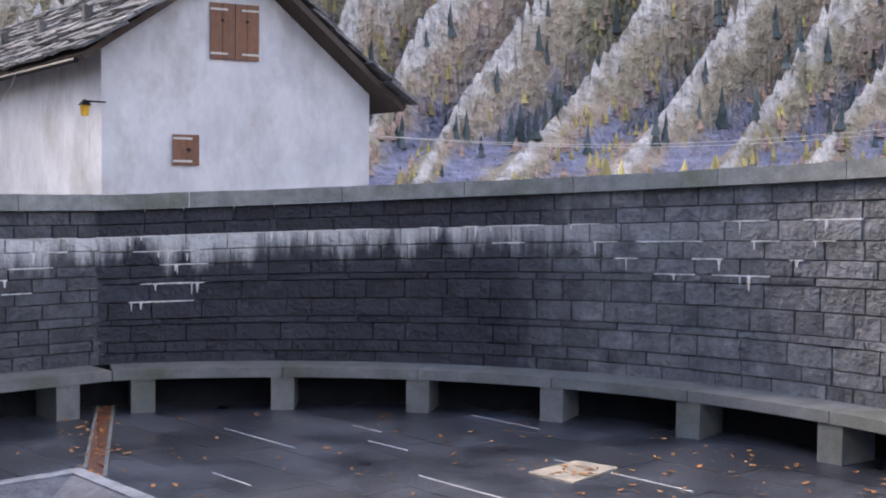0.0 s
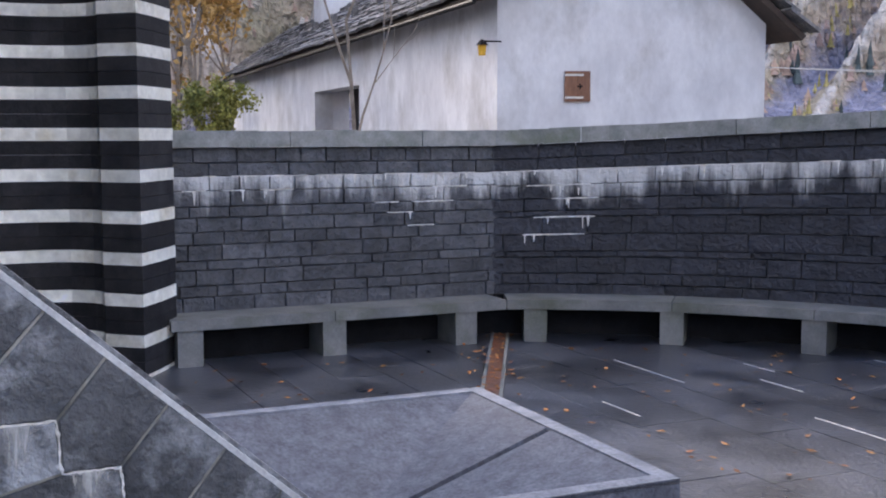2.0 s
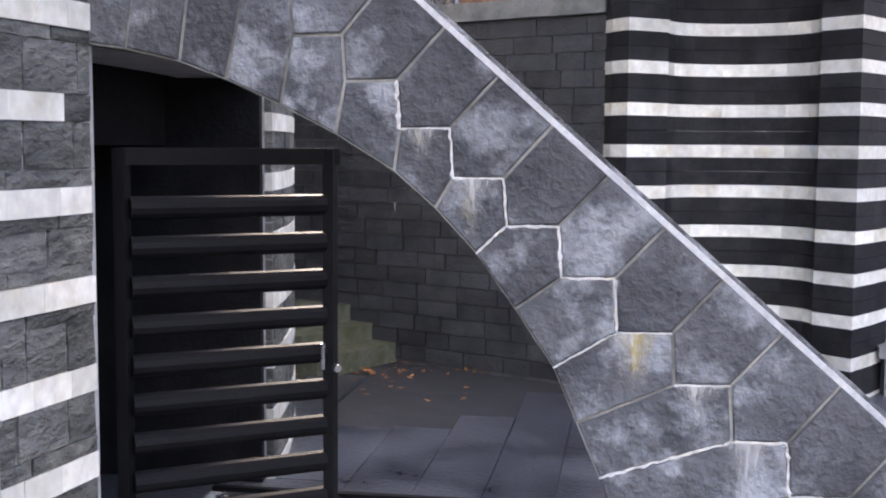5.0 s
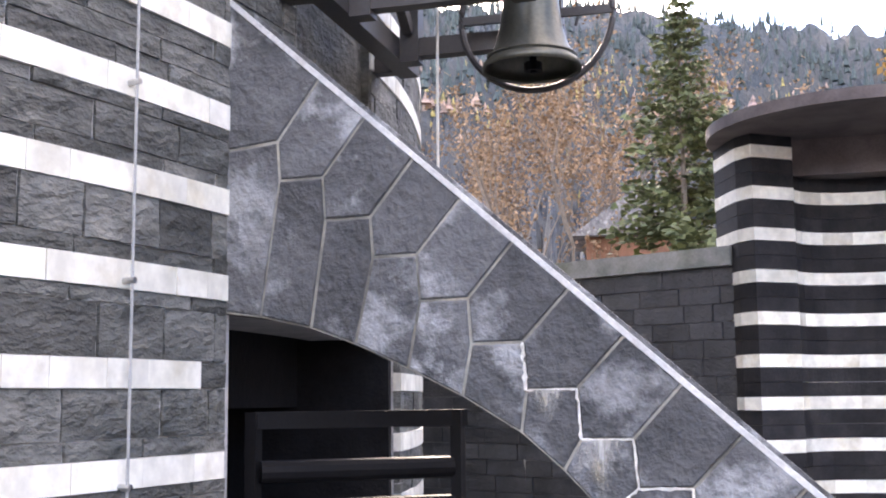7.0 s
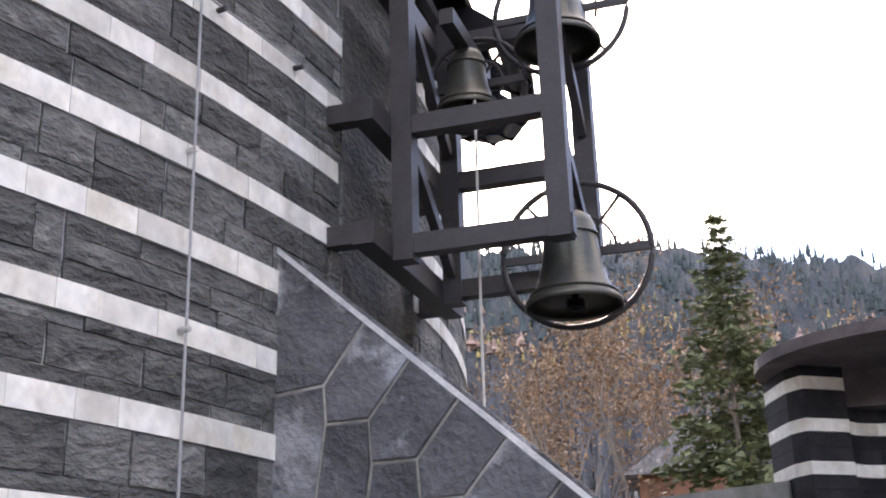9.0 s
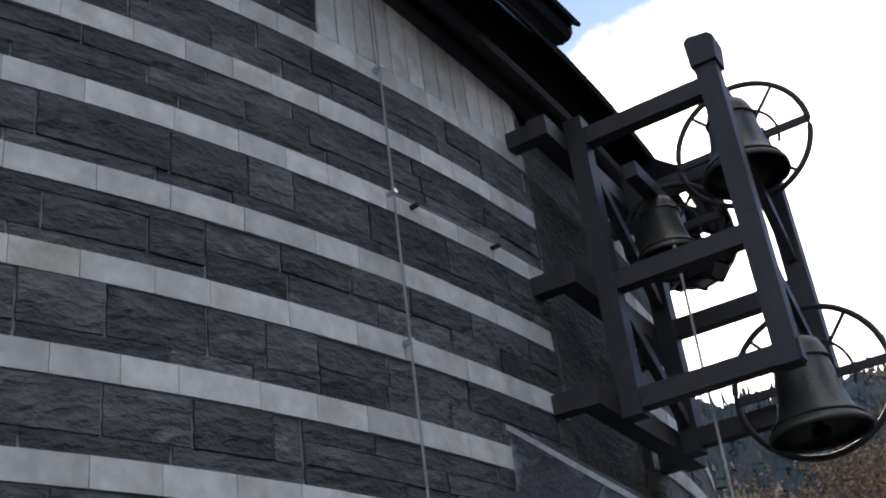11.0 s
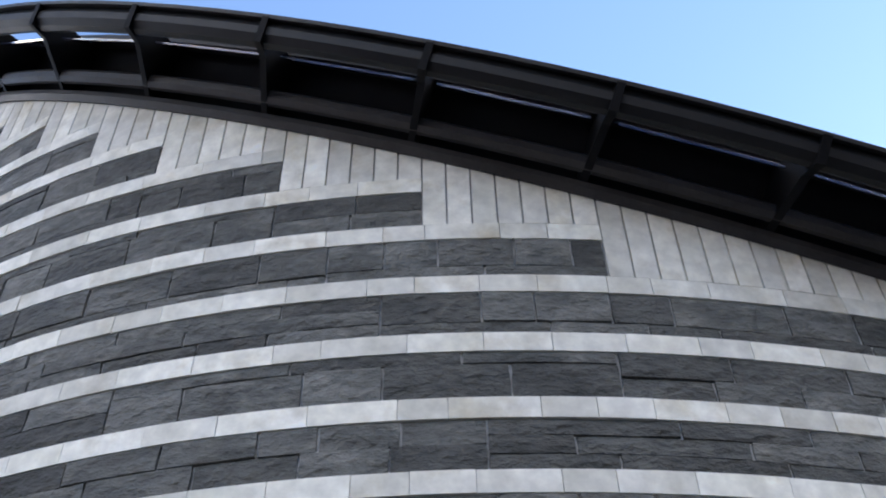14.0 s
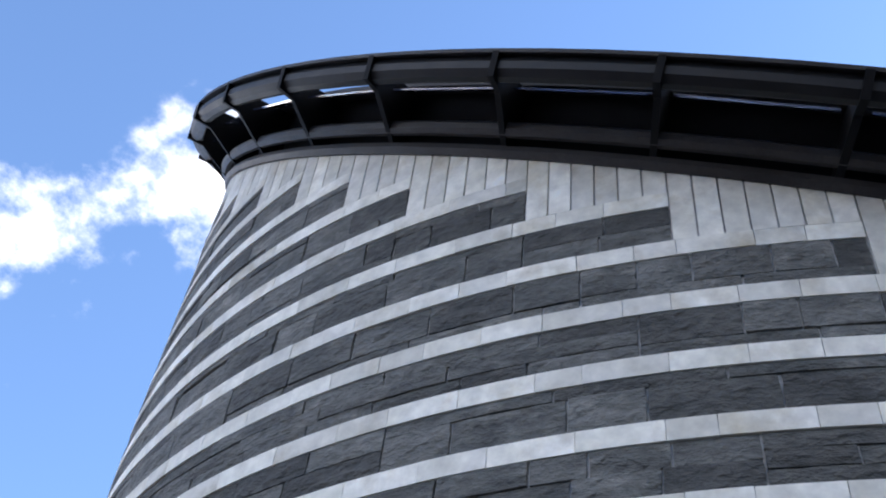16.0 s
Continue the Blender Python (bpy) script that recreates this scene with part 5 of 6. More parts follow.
rod = tagged(part("wall_rod", g.data(), M_PIPE), "thin grey horizontal rod clipped to the church wall", "rod")
for th in (-0.2566, -0.166):
    g = Soup()
    g.tube([ell(th, 0.0, 4.706), ell(th, 0.055, 4.706)], 0.013, 8)
    part("clip", g.data(), M_STEEL, rod)

# ---------------------------------------------------------------- house beyond the wall
EYE0 = Vector((0.13, 0.08, 0))
house = thing("house", "grey rendered house with brown shutters and a stone slab roof", "house")
H1, H2, H3 = EYE0 + polar(17.02, 15), EYE0 + polar(4.36, 15.9), EYE0 + polar(29.7, 37)
SD = (H3 - H1).normalized()
GD = (H2 - H1).normalized()
GL, SL = (H2 - H1).length, (H3 - H1).length
H4 = H2 + SD * SL
Z_EL, Z_ER, Z_AP, F_AP = 3.86, 3.42, 5.05, 0.475
AP = H1 + GD * GL * F_AP
g = Soup()
gable = [H1 - Z3, H2 - Z3, H2 + Z3 * Z_ER, AP + Z3 * Z_AP, H1 + Z3 * Z_EL]
g.prism(gable, [p + SD * 0.4 for p in gable])
part("gable_wall", g.data(), M_PLASTER, house)
# side wall with a deep doorway


def on_side(a):
    """Way along the side wall at which the direction a meets it."""
    d_ = polar(a, 1)
    det = SD.x * -d_.y - SD.y * -d_.x
    rhs = EYE0 - H1
    return (rhs.x * -d_.y - rhs.y * -d_.x) / det


D0, D1 = on_side(23.75), on_side(25.9)
INW = Vector((-SD.y, SD.x, 0))
if INW.dot(GD) < 0:
    INW = -INW
g = Soup()
for a, b, z0, z1 in ((0.41, D0, -1, Z_EL + 0.1), (D1, SL, -1, Z_EL + 0.1), (D0, D1, 2.93, Z_EL + 0.1), (D0, D1, -1, 0.9)):
    g.box(H1 + SD * a + Z3 * z0, SD * (b - a), INW * 0.4, Z3 * (z1 - z0))
part("side_wall", g.data(), M_PLASTER, house)
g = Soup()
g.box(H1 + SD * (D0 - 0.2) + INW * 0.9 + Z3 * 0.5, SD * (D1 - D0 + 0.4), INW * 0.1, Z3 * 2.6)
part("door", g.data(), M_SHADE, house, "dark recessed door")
g = Soup()
g.box(H1 + SD * (D0 + (D1 - D0) * 0.48) + INW * 0.87 + Z3 * 2.45, SD * 0.16, INW * 0.02, Z3 * 0.2)
part("door_notice", g.data(), M_MARBLE, house, "small pale notice")
g = Soup()
g.box(H3 - Z3, SD * 0.4, (H4 - H3), Z3 * (1 + Z_ER))
part("rear_wall", g.data(), M_PLASTER, house)
# roof of overlapping stone slabs


def slab_roof(p_eave, p_ridge, along, length, seed, rows, lap, parent):
    r = random.Random(seed)
    up = p_ridge - p_eave
    nrm = along.cross(up).normalized()
    if nrm.z < 0:
        nrm = -nrm
    base = Soup()
    base.box(p_eave - nrm * 0.10, along * length, up, nrm * 0.08)
    rf = part("roof_deck", base.data(), M_WOODDARK, parent)
    sp = Soup()
    for i in range(rows):
        s_ = -r.uniform(0, 0.3)
        f0, f1 = i / rows, min((i + 1.5) / rows, 1.02)
        while s_ < length:
            e = s_ + r.uniform(0.25, 0.6)
            lift = r.uniform(0.0, 0.035)
            o_ = p_eave + up * (f0 + r.uniform(-0.15, 0.1) / rows) + along * s_ + nrm * (-0.018 + lift)
            tilt = nrm * (0.05)
            a_, b_, c_, d_ = o_ + tilt, o_ + along * (e - s_ - 0.02) + tilt + nrm * r.uniform(-0.02, 0.02), o_ + along * (e - s_ - 0.02) + up * (f1 - f0), o_ + up * (f1 - f0)
            ring_ = [a_, b_, c_, d_]
            if (b_ - a_).cross(c_ - b_).dot(nrm) < 0:
                ring_ = ring_[::-1]
            sp.prism(ring_, [p + nrm * r.uniform(0.03, 0.05) for p in ring_])
            s_ = e
    tagged(part("slab_covering", sp.data(), M_SLAB, rf), kind="stuff")
    return rf


OVER = -SD * 0.35
ul = (AP - H1) + Z3 * (Z_AP - Z_EL)
ur = (AP - H2) + Z3 * (Z_AP - Z_ER)
slab_roof(H1 + Z3 * (Z_EL + 0.14) - ul.normalized() * 0.45 + OVER, AP + Z3 * (Z_AP + 0.14) + OVER, SD, SL + 0.7, 41, 10, 0, house)
slab_roof(H2 + Z3 * (Z_ER + 0.14) - ur.normalized() * 0.45 + OVER, AP + Z3 * (Z_AP + 0.14) + OVER, SD, SL + 0.7, 42, 9, 0, house)
g = Soup()
g0 = H1 + Z3 * (Z_EL + 0.07) - ul.normalized() * 0.49
g.tube([g0 - SD * 0.3, g0 + SD * (SL + 0.5), g0 + SD * (SL + 0.5) + INW * 0.3 - Z3 * 0.5, g0 + SD * (SL + 0.3) + INW * 0.45 - Z3 * 0.6], 0.035, 8)
part("gutter", g.data(), M_BLACK, house, "dark metal gutter with a bent spout")
C0 = on_side(27.3)
chp = H1 + SD * C0 + INW * 0.9
g = Soup()
g.box(chp - SD * 0.7 + Z3 * 3.6, SD * 1.5, INW * 0.9, Z3 * 3.0)
chim = part("chimney", g.data(), M_PLASTER, house)
g = Soup()
g.box(chp - SD * 0.8 - INW * 0.1 + Z3 * 6.75, SD * 1.7, INW * 1.1, Z3 * 0.1)
for i in range(3):
    g.box(chp + SD * (-0.65 + 0.5 * i) + Z3 * 6.6, SD * 0.2, INW * 0.3, Z3 * 0.16)
part("chimney_cap", g.data(), M_SLAB, chim)
for i in range(7):
    g = Soup()
    q = H1 + SD * (2.0 + 1.9 * i) + ul * 0.30 + Z3 * (Z_EL + 0.12)
    g.box(q, SD * 0.12, INW * 0.12, Z3 * 0.32)
    part("snow_post", g.data(), M_SLAB, house, "small upright roof stone")


def on_gable(a, e):
    d_ = polar(a, 1)
    det = GD.x * -d_.y - GD.y * -d_.x
    rhs = EYE0 - H1
    f = (rhs.x * -d_.y - rhs.y * -d_.x) / det
    p = H1 + GD * f
    return f, 2.04 + (p - EYE0).length * math.tan(radians(e))


OUTG = -SD
GN = Vector((GD.y, -GD.x, 0))
if GN.dot(-H1) < 0:
    GN = -GN


def shutter(f0, f1, z0, z1, name, label):
    sh = thing(name, label, "shutter")
    n_ = max(2, int((f1 - f0) / 0.13))
    for i in range(n_):
        g = Soup()
        w_ = (f1 - f0) / n_
        g.box(H1 + GD * (f0 + w_ * i + 0.003) + GN * 0.005 + Z3 * z0, GD * (w_ - 0.006), GN * 0.035, Z3 * (z1 - z0))
        part("board", g.data(), M_WOOD, sh)
    return sh


def straps(sh, f0, f1, zs, from_left):
    for z in zs:
        g = Soup()
        a = f0 if from_left else f1 - 0.72 * (f1 - f0)
        g.box(H1 + GD * a + GN * 0.041 + Z3 * (z - 0.012), GD * 0.72 * (f1 - f0), GN * 0.008, Z3 * 0.026)
        part("hinge_strap", g.data(), M_IRON, sh, "pale iron hinge strap")


fa_, za = on_gable(13.78, 2.9)
fb_, zb = on_gable(12.54, 1.43)
sh = shutter(fa_, fb_, zb, za, "window_shutter", "small closed brown wooden shutter with iron straps")
straps(sh, fa_, fb_, (zb + 0.05, za - 0.05), True)
g = Soup()
for w_, h_ in ((0.02, 0.07), (0.07, 0.02)):
    g.box(H1 + GD * ((fa_ + fb_) / 2 + 0.03 - w_ / 2) + GN * 0.041 + Z3 * ((za + zb) / 2 - h_ / 2), GD * w_, GN * 0.004, Z3 * h_)
part("cross_cutout", g.data(), M_BLACK, sh, "small dark cross opening")
fa_, za = on_gable(12.03, 9.14)
fb_, zb = on_gable(9.72, 6.45)
fm = (fa_ + fb_) / 2
for q0, q1, left in ((fa_, fm - 0.004, True), (fm + 0.004, fb_, False)):
    sh = shutter(q0, q1, zb, za, "window_shutter", "tall closed brown wooden shutter with iron straps")
    straps(sh, q0, q1, (zb + 0.07, za - 0.08), left)
    g = Soup()
    for w_, h_ in ((0.016, 0.05), (0.05, 0.016)):
        g.box(H1 + GD * ((q0 + q1) / 2 - w_ / 2) + GN * 0.041 + Z3 * (za - 0.22 - h_ / 2), GD * w_, GN * 0.004, Z3 * h_)
    part("cross_cutout", g.data(), M_BLACK, sh, "small dark cross opening")
lamp = thing("wall_lantern", "small black wall lantern with amber glass", "lantern")
_, zl = on_gable(16.9, 3.65)
lp = H1 + GD * 0.0 - SD * 0.0 + Vector((-0.16, -0.14, 0)) + Z3 * zl
g = Soup()
g.lathe(lp, [(0.001, 0.0), (0.045, 0.0), (0.06, 0.13), (0.001, 0.13)], 8)
part("lantern_glass", g.data(), M_AMBER, lamp, "amber glass body")
g = Soup()
g.lathe(lp + Z3 * 0.131, [(0.001, 0.0), (0.085, 0.0), (0.05, 0.04), (0.015, 0.07), (0.001, 0.07)], 8)
part("lantern_cap", g.data(), M_BLACK, lamp, "black metal cap")
g = Soup()
g.beam(lp + Z3 * 0.18, H1 + Z3 * (zl + 0.18) + GD * 0.05, 0.02, 0.02)
part("lantern_arm", g.data(), M_BLACK, lamp)

# wires across the valley
g = Soup()
for dz in (0.0, 0.12):
    g.tube([EYE0 + polar(4.2 - 26 * i / 14, 17 + 0.8 * i, 2.05 + (17 + 0.8 * i) * math.tan(radians(2.95 - 0.6 * math.sin(math.pi * i / 14) + 0.25 * i / 14)) + dz * i / 14) for i in range(15)], 0.006, 5)
tagged(part("overhead_wire", g.data(), M_ROPE), "pair of pale overhead wires from the house", "wire")

# ---------------------------------------------------------------- drain, cover stone, paving, leaves
dr = Soup()
q0, q1 = Vector((-2.45, 8.35, 0)), Vector((-3.22, 11.15, 0))
dd = (q1 - q0).normalized()
dn = Vector((dd.y, -dd.x, 0))
dr.box(q0 - dn * 0.06 + Z3 * 0.004, q1 - q0, dn * 0.12, Z3 * 0.012)
drain = tagged(part("drain_channel", dr.data(), M_RUST), "rusty drain channel with wet leaves across the paving", "drain")
for sg in (-0.09, 0.06):
    g = Soup()
    g.box(q0 + dn * sg + Z3 * 0.002, q1 - q0, dn * 0.03, Z3 * 0.022)
    part("drain_rim", g.data(), M_BENCH, drain)
g = Soup()
cc = [Vector((0.69, 8.69, 0)), Vector((0.99, 8.38, 0)), Vector((1.38, 8.87, 0)), Vector((1.09, 9.1, 0))]
g.prism([p - Z3 * 0.02 for p in cc], [p + Z3 * 0.012 for p in cc])
tagged(part("cover_slab", g.data(), M_COVER), "tan stone cover slab with leaves on it", "cover")

r = random.Random(51)
T_ = 3.4
rest = Soup()
while T_ < 16.6:
    w_ = r.choice((0.42, 0.5, 0.62))
    S_ = -7.5 - r.uniform(0, 1)
    while S_ < 5.2:
        e = S_ + r.uniform(0.9, 1.7)
        m = L(T_ + w_ / 2, (S_ + e) / 2)
        near_yard = (m.xy - Vector((ACX, ACY))).length < ARAD + 0.5
        g = Soup() if near_yard else rest
        gp = 0.003
        a_, b_, c_, d_ = (T_ + gp, S_ + gp), (T_ + w_ - gp, S_ + gp), (T_ + w_ - gp, e - gp), (T_ + gp, e - gp)
        h_ = -r.uniform(0.0, 0.004) if near_yard else -0.002
        inside = near_yard or (m.x < 5.6 and m.y > -5.5 and m.y < 5.0)
        if inside:
            g.prism([L(*q, -0.04) for q in (a_, b_, c_, d_)], [L(*q, h_) for q in (a_, b_, c_, d_)])
        if near_yard:
            part("paving_slab", g.data(), M_PAVING, floor)
        S_ = e
    T_ += w_
tagged(part("paving_field", rest.data(), M_PAVING, floor), kind="stuff")
# lime-filled joints seen as pale lines
for t_, s0, s1 in ((12.30, 2.05, 3.1), (11.35, 1.25, 1.75), (12.45, -0.2, 0.7), (14.4, 1.3, 2.15), (13.25, 2.1, 2.5), (12.94, 1.4, 1.9), (13.6, -0.9, 0.4)):
    g = Soup()
    g.box(L(t_, s0, -0.01), U3 * 0.014, N3 * (s1 - s0), Z3 * 0.0135)
    part("lime_joint", g.data(), M_EDGE, floor, "pale lime joint")

lv = Soup()
for i in range(1200):
    if i < 90:
        p = q0.lerp(q1, r.random()) + dn * r.gauss(0, 0.12)
        z = 0.02
    elif i < 170:
        p = Vector((-8.6 + r.gauss(0, 0.5), 5.9 + r.gauss(0, 0.4), 0))
        z = 0.006
    elif i < 200:
        p = Vector((1.05 + r.gauss(0, 0.13), 8.75 + r.gauss(0, 0.12), 0))
        z = 0.018
    else:
        t_, s_ = r.uniform(8.6, 15.5), r.uniform(-2.5, 4.3)
        p = L(t_, s_)
        z = 0.006
        if (p.xy - Vector((ACX, ACY))).length > ARAD - 0.02 or (T0 < t_ < T1 and S0 < s_ < S1) or (r.random() > 0.35 + 0.6 * max(0, min(1, (p.x - 0.3) / 2))):
            continue
    a = r.uniform(0, 6.28)
    k_ = r.uniform(0.016, 0.042)
    e1, e2 = Vector((math.cos(a), math.sin(a), 0)), Vector((-math.sin(a), math.cos(a), 0))
    b_ = len(lv.v)
    p = Vector((p.x, p.y, z))
    lv.v += [tuple(p - e1 * k_), tuple(p - e2 * k_ * 0.6 + Z3 * r.uniform(0, 0.012)), tuple(p + e1 * k_ + Z3 * r.uniform(0, 0.02)), tuple(p + e2 * k_ * 0.6 + Z3 * r.uniform(0, 0.012))]
    lv.f += [(b_, b_ + 1, b_ + 2), (b_, b_ + 2, b_ + 3)]
tagged(part("fallen_leaves", lv.data(), M_LEAF), "scattered orange and brown fallen leaves", "leaves", kind="stuff")


# ---------------------------------------------------------------- trees
def conifer(base, h, rad, seed, mat, label, name="spruce_tree", tiers=26, fill=1.0):
    """Trunk with whorls of drooping limbs that carry many small sprays."""
    r = random.Random(seed)
    tr = thing(name, label, "tree", at=tuple(base))
    g = Soup()
    n_ = 8
    pts = [(Vector((0, 0, h * i / n_)), max(0.012 * h * (1 - i / n_), 0.01)) for i in range(n_ + 1)]
    for (p, ra), (q, rb) in zip(pts[:-1], pts[1:]):
        g.prism([p + Vector((math.cos(a) * ra, math.sin(a) * ra, 0)) for a in (k * math.pi / 3 for k in range(6))],
                [q + Vector((math.cos(a) * rb, math.sin(a) * rb, 0)) for a in (k * math.pi / 3 for k in range(6))])
    part("trunk", g.data(), M_BARK, tr)
    limbs, cr = Soup(), Soup()
    for i in range(tiers):
        f = i / tiers
        z = h * (0.06 + 0.92 * f)
        reach = rad * (1 - f) ** 1.1 + 0.09
        for j in range(r.randint(5, 8)):
            a = r.uniform(0, 6.283)
            ln = reach * r.uniform(0.55, 1.12)
            d_ = Vector((math.cos(a), math.sin(a), 0))
            tip = Vector((0, 0, z)) + d_ * ln + Z3 * (-0.18 * ln + 0.10 * ln * f * 3)
            limbs.tube([Vector((0, 0, z)), Vector((0, 0, z)) + d_ * ln * 0.6 - Z3 * 0.14 * ln, tip], 0.006 + 0.004 * ln, 3)
            m = int((8 + ln * 20) * fill)
            for k in range(m):
                u = (k + r.random()) / m
                if u < 0.15 and f < 0.7:
                    continue
                c = Vector((0, 0, z)).lerp(tip, u) + Vector((r.gauss(0, 0.05), r.gauss(0, 0.05), r.gauss(0, 0.04))) * (0.5 + ln) - Z3 * 0.08 * ln * math.sin(u * 3.14)
                w_ = r.uniform(0.07, 0.15) * (0.6 + 0.5 * ln)
                side = Vector((-d_.y, d_.x, 0)) * r.choice((-1, 1))
                e1 = (d_ * r.uniform(0.2, 1) + side * r.uniform(0.2, 1) + Z3 * r.uniform(-0.5, 0.3)).normalized() * w_
                e2 = e1.cross(Vector((r.gauss(0, 1), r.gauss(0, 1), 1))).normalized() * w_ * 0.34
                b_ = len(cr.v)
                cr.v += [tuple(c - e2), tuple(c + e1 * 0.6 - e2 * 0.8), tuple(c + e1 * 1.2), tuple(c + e1 * 0.6 + e2 * 0.8), tuple(c + e2)]
                cr.f.append((b_, b_ + 1, b_ + 2, b_ + 3, b_ + 4))
    part("limbs", limbs.data(), M_BARK, tr)
    part("crown", cr.data(), mat, tr)
    return tr


def bare_tree(base, h, seed, label, leaf=None, leaves=0, lean=0.0, spread=0.5, r0=0.03, name="young_tree", size=1.0):
    """A slim tree: trunk, forked limbs and, where it has any, a thin crown of small leaves."""
    r = random.Random(seed)
    tr = thing(name, label, "tree", at=tuple(base))
    g, lf = Soup(), Soup()
    twigs = []

    def grow(p, d_, ln, ra, depth):
        pts = [p]
        for i in range(4):
            d_ = (d_ + Vector((r.gauss(0, 0.07), r.gauss(0, 0.07), 0.03))).normalized()
            pts.append(pts[-1] + d_ * ln / 4)
        k0 = len(g.v)
        for i, q in enumerate(pts):
            rr = ra * (1 - 0.15 * i)
            g.v += [tuple(q + Vector((math.cos(a), math.sin(a), 0)) * rr) for a in (0, 2.1, 4.2)]
        for i in range(4):
            for j in range(3):
                g.f.append((k0 + i * 3 + j, k0 + i * 3 + (j + 1) % 3, k0 + i * 3 + 3 + (j + 1) % 3, k0 + i * 3 + 3 + j))
        twigs.extend(pts[2:])
        if depth:
            for i in range(r.randint(3, 4)):
                a = r.uniform(0, 6.28)
                nd = (d_ + Vector((math.cos(a), math.sin(a), r.uniform(-0.1, 0.5))) * spread).normalized()
                grow(pts[r.randint(2, 4)], nd, ln * r.uniform(0.45, 0.7), ra * 0.5, depth - 1)

    grow(Vector((0, 0, 0)), Vector((lean, 0, 1)).normalized(), h * 0.55, r0, 3)
    part("trunk", g.data(), M_BARK, tr)
    if leaf:
        for i in range(leaves):
            c = r.choice(twigs) + Vector((r.gauss(0, 0.14), r.gauss(0, 0.14), r.gauss(0, 0.14))) * (h / 6)
            e1 = Vector((r.gauss(0, 1), r.gauss(0, 1), r.gauss(0, 1))).normalized() * r.uniform(0.03, 0.06) * (h / 7) * size
            e2 = e1.cross(Vector((r.gauss(0, 1), r.gauss(0, 1), 1))).normalized() * e1.length * 0.7
            b_ = len(lf.v)
            lf.v += [tuple(c - e1), tuple(c + e2), tuple(c + e1), tuple(c - e2)]
            lf.f.append((b_, b_ + 1, b_ + 2, b_ + 3))
        part("crown", lf.data(), leaf, tr)
    return tr


conifer(polar(47.1, 20, 1.8), 7.75, 2.35, 61, M_NEEDLE, "green spruce tree standing behind the courtyard wall", tiers=38, fill=2.2)
bare_tree(polar(23.65, 14.2, 0.3), 5.6, 62, "slim bare sapling in front of the grey house", None, 0, 0.0, 0.45, 0.045)
for i, (a, d_, h_) in enumerate(((55.8, 26, 7.4), (53.2, 27, 7.4), (52.3, 30, 9.4), (56.6, 30, 8.4), (50.6, 33, 9.9), (54.6, 36, 10), (57.8, 36, 10.5), (49.0, 40, 11.5), (45.5, 44, 12.5))):
    bare_tree(polar(a, d_, 1.5), h_, 70 + i, "thin autumn larch with sparse orange-brown needles", M_LARCH, 1500, 0, 0.55, 0.09, "larch_tree")
for i, (a, d_, h_) in enumerate(((31.2, 30, 9.0), (33.0, 34, 11.0), (29.5, 48, 14), (32.2, 44, 13), (34.5, 40, 12))):
    bare_tree(polar(a, d_, 0.5), h_, 90 + i, "autumn tree with thin orange leaves", M_ORANGE, 4500, 0, 0.55, 0.10, "autumn_tree", 1.5)
bare_tree(polar(31.0, 19, 0.2), 2.5, 99, "dense yellow-green bush beside the house", M_BUSH, 9000, 0, 0.9, 0.05, "garden_bush", 1.9)

# hut
hut = thing("wooden_hut", "small brown wooden hut with a dark slab roof", "hut")
HB0 = polar(51.9, 27, 4.3)
hx, hy = polar(51.9 - 90, 1), polar(51.9, 1)
g = Soup()
g.box(HB0, hx * 2.6, hy * 2.4, Z3 * 1.55)
part("wall", g.data(), M_WOOD, hut)
g = Soup()
ridge = [HB0 + hx * -0.35 - hy * 0.3 + Z3 * 1.45, HB0 + hx * 1.1 - hy * 0.3 + Z3 * 2.5, HB0 + hx * 2.95 - hy * 0.3 + Z3 * 1.45]
g.prism([p for p in ridge], [p + hy * 3.0 for p in ridge])
part("roof", g.data(), M_SLAB, hut)

# ---------------------------------------------------------------- ground and mountains: one sheet to the horizon


def smooth(x):
    x = max(0.0, min(1.0, x))
    return x * x * (3 - 2 * x)


def skyline(a):
    """Height of the ridge above the eye, in degrees, by direction."""
    a = (a + 180) % 360 - 180
    w1 = smooth((a + 75) / 30) * smooth((34 - a) / 14)
    w2 = smooth((a - 24) / 14) * smooth((100 - a) / 30)
    return 9 + 17 * w1 + (7.6 + 2.6 * smooth((a - 36) / 22)) * w2


def rib(a, r):
    """Diagonal ribs of the steep slope, -1 to about 1.5."""
    u = (a + 0.138 * (r - 240) - 2.6) / 4.7 + 0.85 * noise.noise(Vector((a * 0.07, r * 0.009, 3.1)))
    tri = abs((u % 1.0) - 0.5) * 2
    return 2.3 * tri ** 2.6 - 0.65 + 0.45 * (1 - 2 * abs(noise.noise(Vector((u * 3.1, r * 0.014, 7.7)))))


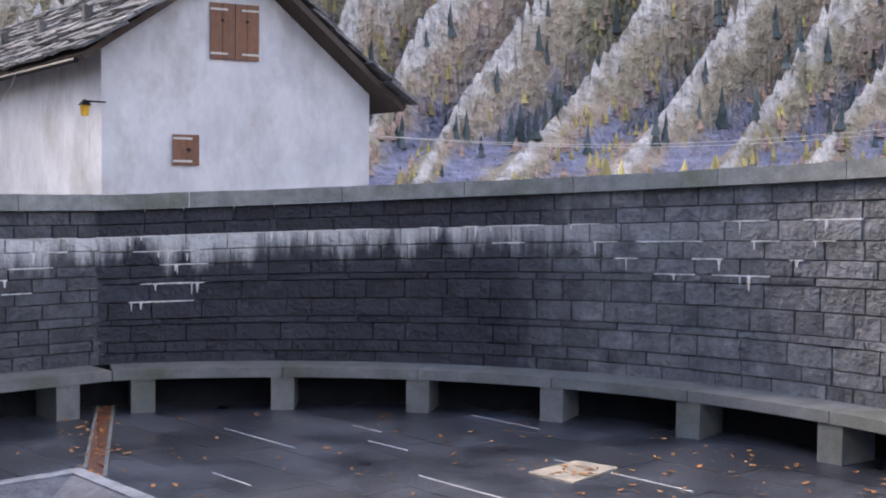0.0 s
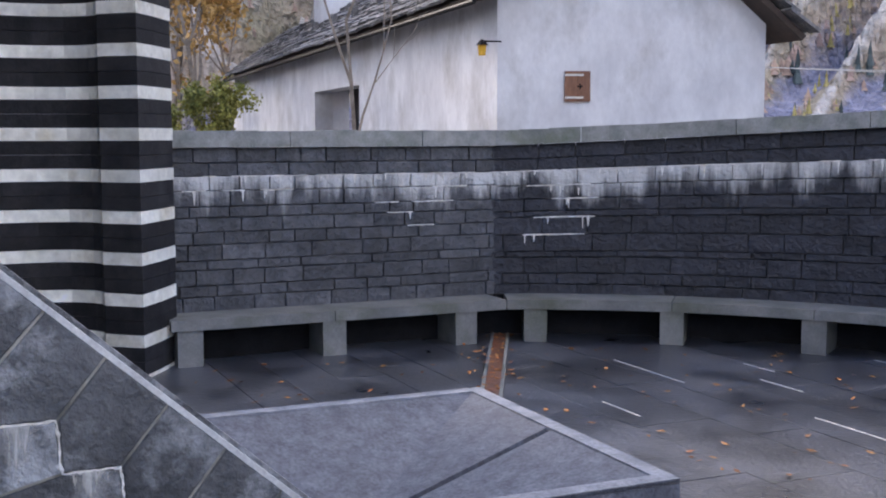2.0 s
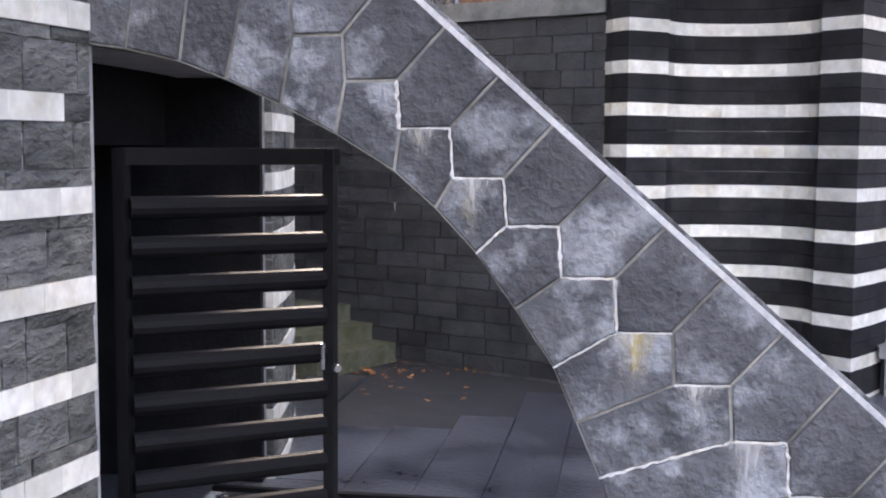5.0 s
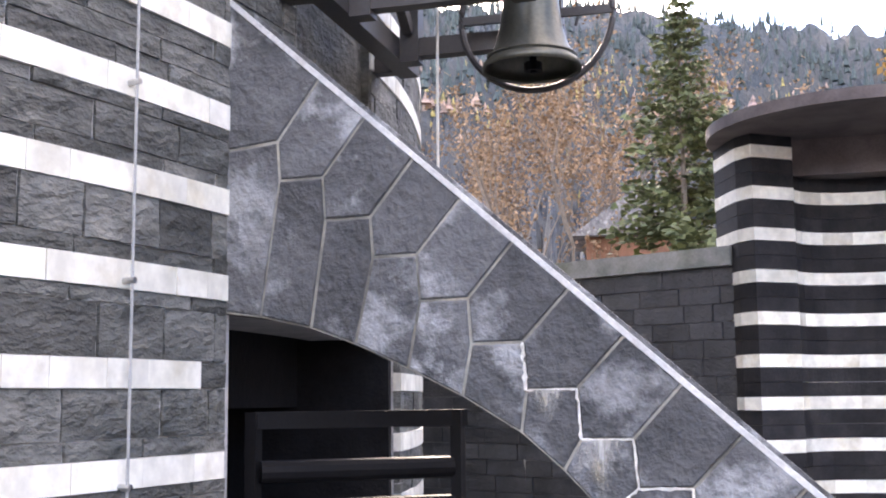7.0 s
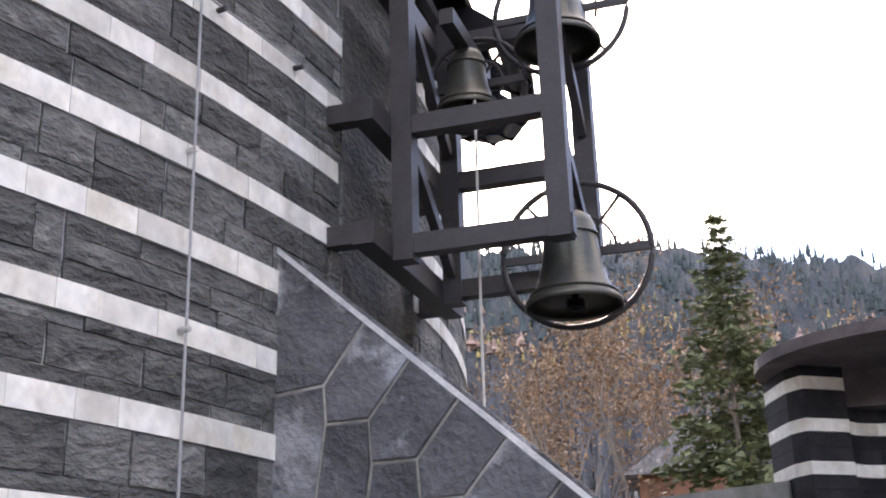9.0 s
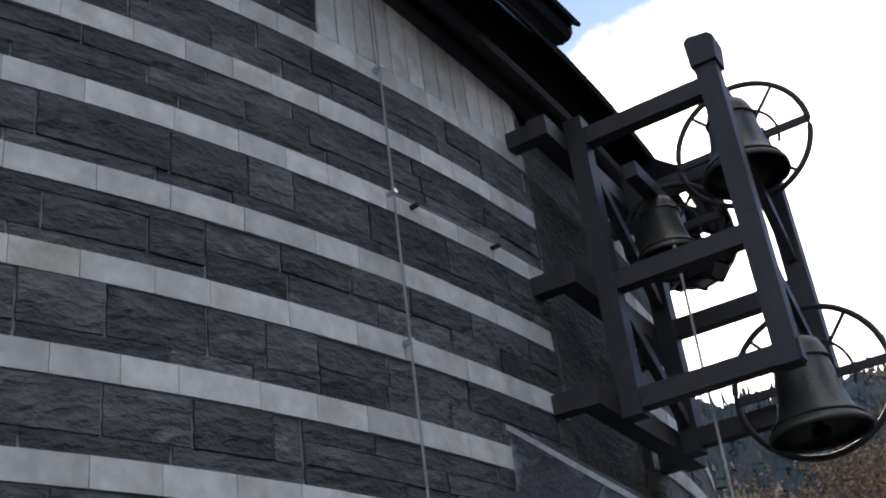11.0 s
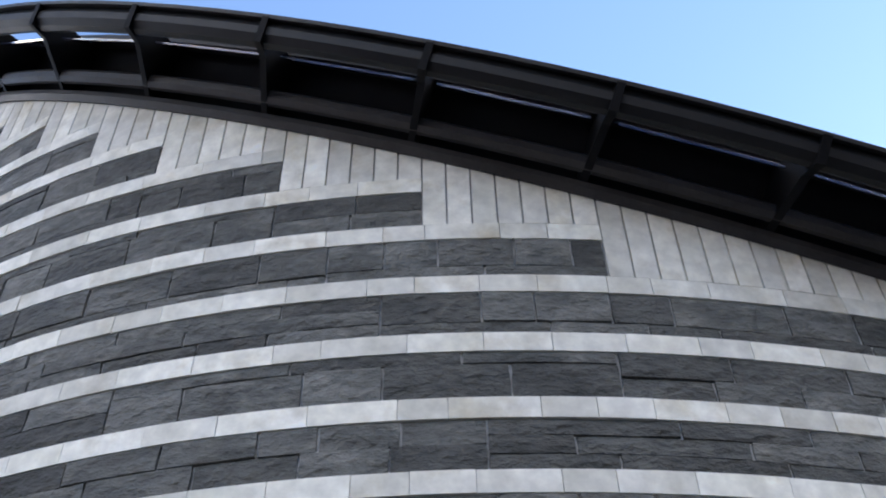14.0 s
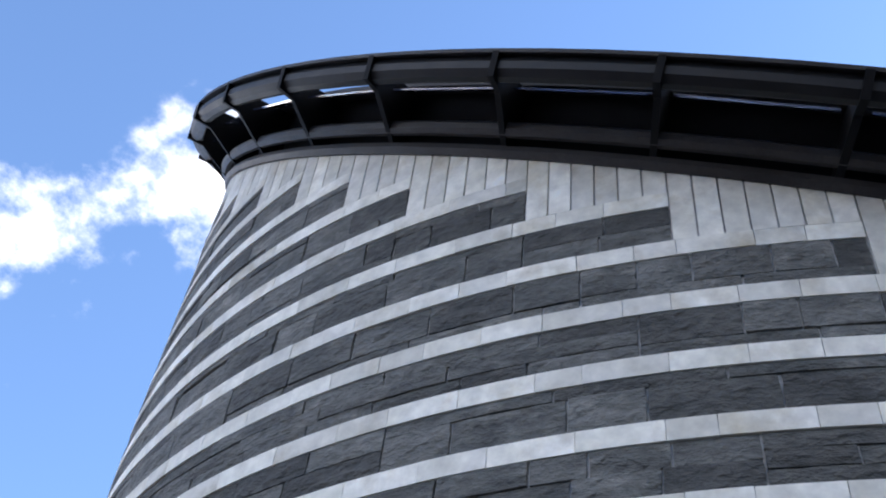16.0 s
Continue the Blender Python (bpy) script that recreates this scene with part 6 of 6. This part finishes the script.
def terrain(a, r):
    """Ground height in the direction a (degrees, to the left) at the distance r."""
    if r < 24:
        return -0.9
    x, y = -math.sin(radians(a)) * r, math.cos(radians(a)) * r
    w1 = smooth((a + 75) / 30) * smooth((38 - a) / 10)
    w2 = smooth((a - 30) / 14) * smooth((95 - a) / 20)
    near = 2.6 * smooth((r - 14) / 10) * w2 - 0.9 * (1 - w2)
    r0 = 40 + 195 * w1
    f = max(0.0, min(1.0, (r - r0) / (680 - r0))) ** (1.35 - 0.4 * w1)
    top = math.tan(radians(skyline(a))) * 680 * f
    k = smooth((r - r0) / 90)
    if k <= 0:
        return near
    ribs = rib(a, r)
    rough = noise.fractal(Vector((x * 0.035, y * 0.035, top * 0.02)), 0.8, 2.1, 5)
    return near + max(top + k * ((9 + 15 * w1) * (ribs - 0.9) * (1 - 0.6 * smooth((r - 520) / 150)) + 6.5 * rough), -0.5)


RS = [0.0, 8, 16, 20, 24, 30, 38, 48, 60, 80, 100, 120, 140, 160, 180, 200, 218] + [230 + 3.0 * i for i in range(66)] + [428 + 13.2 * i for i in range(20)] + [690, 740, 900, 1400, 3000]
AZ = [-180 + 3.0 * i for i in range(48)] + [-36 + 0.22 * i for i in range(500)] + [74 + 3.0 * i for i in range(36)]
NA = len(AZ)
gv, gf = [], []
for ri, r_ in enumerate(RS):
    for a in AZ:
        z = terrain(a, r_)
        if r_ > 690:
            z = terrain(a, 680) * max(0.0, 1 - (r_ - 680) / 900)
        gv.append((-math.sin(radians(a)) * r_, math.cos(radians(a)) * r_, z))
for ri in range(len(RS) - 1):
    for ai in range(NA):
        b_ = (ai + 1) % NA
        gf.append((ri * NA + ai, ri * NA + b_, (ri + 1) * NA + b_, (ri + 1) * NA + ai))
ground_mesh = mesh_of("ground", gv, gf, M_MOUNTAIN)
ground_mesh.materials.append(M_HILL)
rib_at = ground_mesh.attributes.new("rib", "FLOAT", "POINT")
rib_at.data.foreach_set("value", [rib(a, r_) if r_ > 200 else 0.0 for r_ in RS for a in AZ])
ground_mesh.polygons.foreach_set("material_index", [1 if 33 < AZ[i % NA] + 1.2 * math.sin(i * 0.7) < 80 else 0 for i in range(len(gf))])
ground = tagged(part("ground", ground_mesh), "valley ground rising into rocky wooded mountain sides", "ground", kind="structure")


def far_trees(name, label, count, seed, arcs, r0, r1, mat, size, keep, slim=0.2, band=None):
    """Small far trees: a few tiered cones each, joined."""
    r = random.Random(seed)
    sp = Soup()
    made = 0
    while made < count:
        a0, a1 = r.choice(arcs)
        a, d_ = r.uniform(a0, a1), r0 + (r1 - r0) * r.random()
        if noise.noise(Vector((a * 0.22, d_ * 0.012, seed))) < keep and r.random() < 0.85:
            made += 0.3
            continue
        if band and a < 22 and not band[0] < rib(a, d_) + r.gauss(0, 0.15) < band[1]:
            made += 0.12
            continue
        z = terrain(a, d_)
        h = size * r.uniform(0.6, 1.3)
        p = polar(a, d_, z - 0.5)
        for t0, t1, w_ in ((0.08, 0.55, 1.0), (0.35, 0.8, 0.72), (0.6, 1.02, 0.45)):
            ww = h * slim * w_ * r.uniform(0.8, 1.2)
            b_ = len(sp.v)
            off = r.uniform(0, 1)
            for k in range(5):
                q = off + k * 1.257
                sp.v.append((p.x + math.cos(q) * ww * r.uniform(0.7, 1.2), p.y + math.sin(q) * ww * r.uniform(0.7, 1.2), p.z + h * t0 * r.uniform(0.85, 1.1)))
            sp.v.append((p.x, p.y, p.z + h * t1))
            sp.f += [(b_ + k, b_ + (k + 1) % 5, b_ + 5) for k in range(5)]
        made += 1
    tagged(part(name, sp.data(), mat), label, "trees", kind="stuff")


far_trees("far_conifers", "dark conifer forest on the far mountain sides", 6200, 5, ((36, 72), (36, 72), (36, 72), (36, 72), (-26, 20)), 250, 690, M_FOREST, 8, -0.1, 0.17)
far_trees("slope_conifers", "dark conifers on the steep mountain side", 260, 6, ((-26, 12),), 240, 400, M_FOREST, 4.2, 0.1, 0.2, (-0.9, 0.5))
far_trees("far_larches", "golden larches scattered over the mountain sides", 4200, 8, ((-26, 12), (-26, 12), (36, 64)), 238, 420, M_YELLOW, 3.3, 0.0, 0.25, (-0.2, 0.75))
far_trees("russet_woods", "russet autumn woods on the lower slopes", 5200, 9, ((-26, 12), (-26, 12), (26, 62)), 236, 420, M_RUSSET, 2.9, -0.05, 0.42, (-0.1, 0.6))
far_trees("valley_larches", "yellow larches along the foot of the mountain", 60, 10, ((-24, -6),), 90, 140, M_YELLOW, 5.5, -1.0, 0.24)
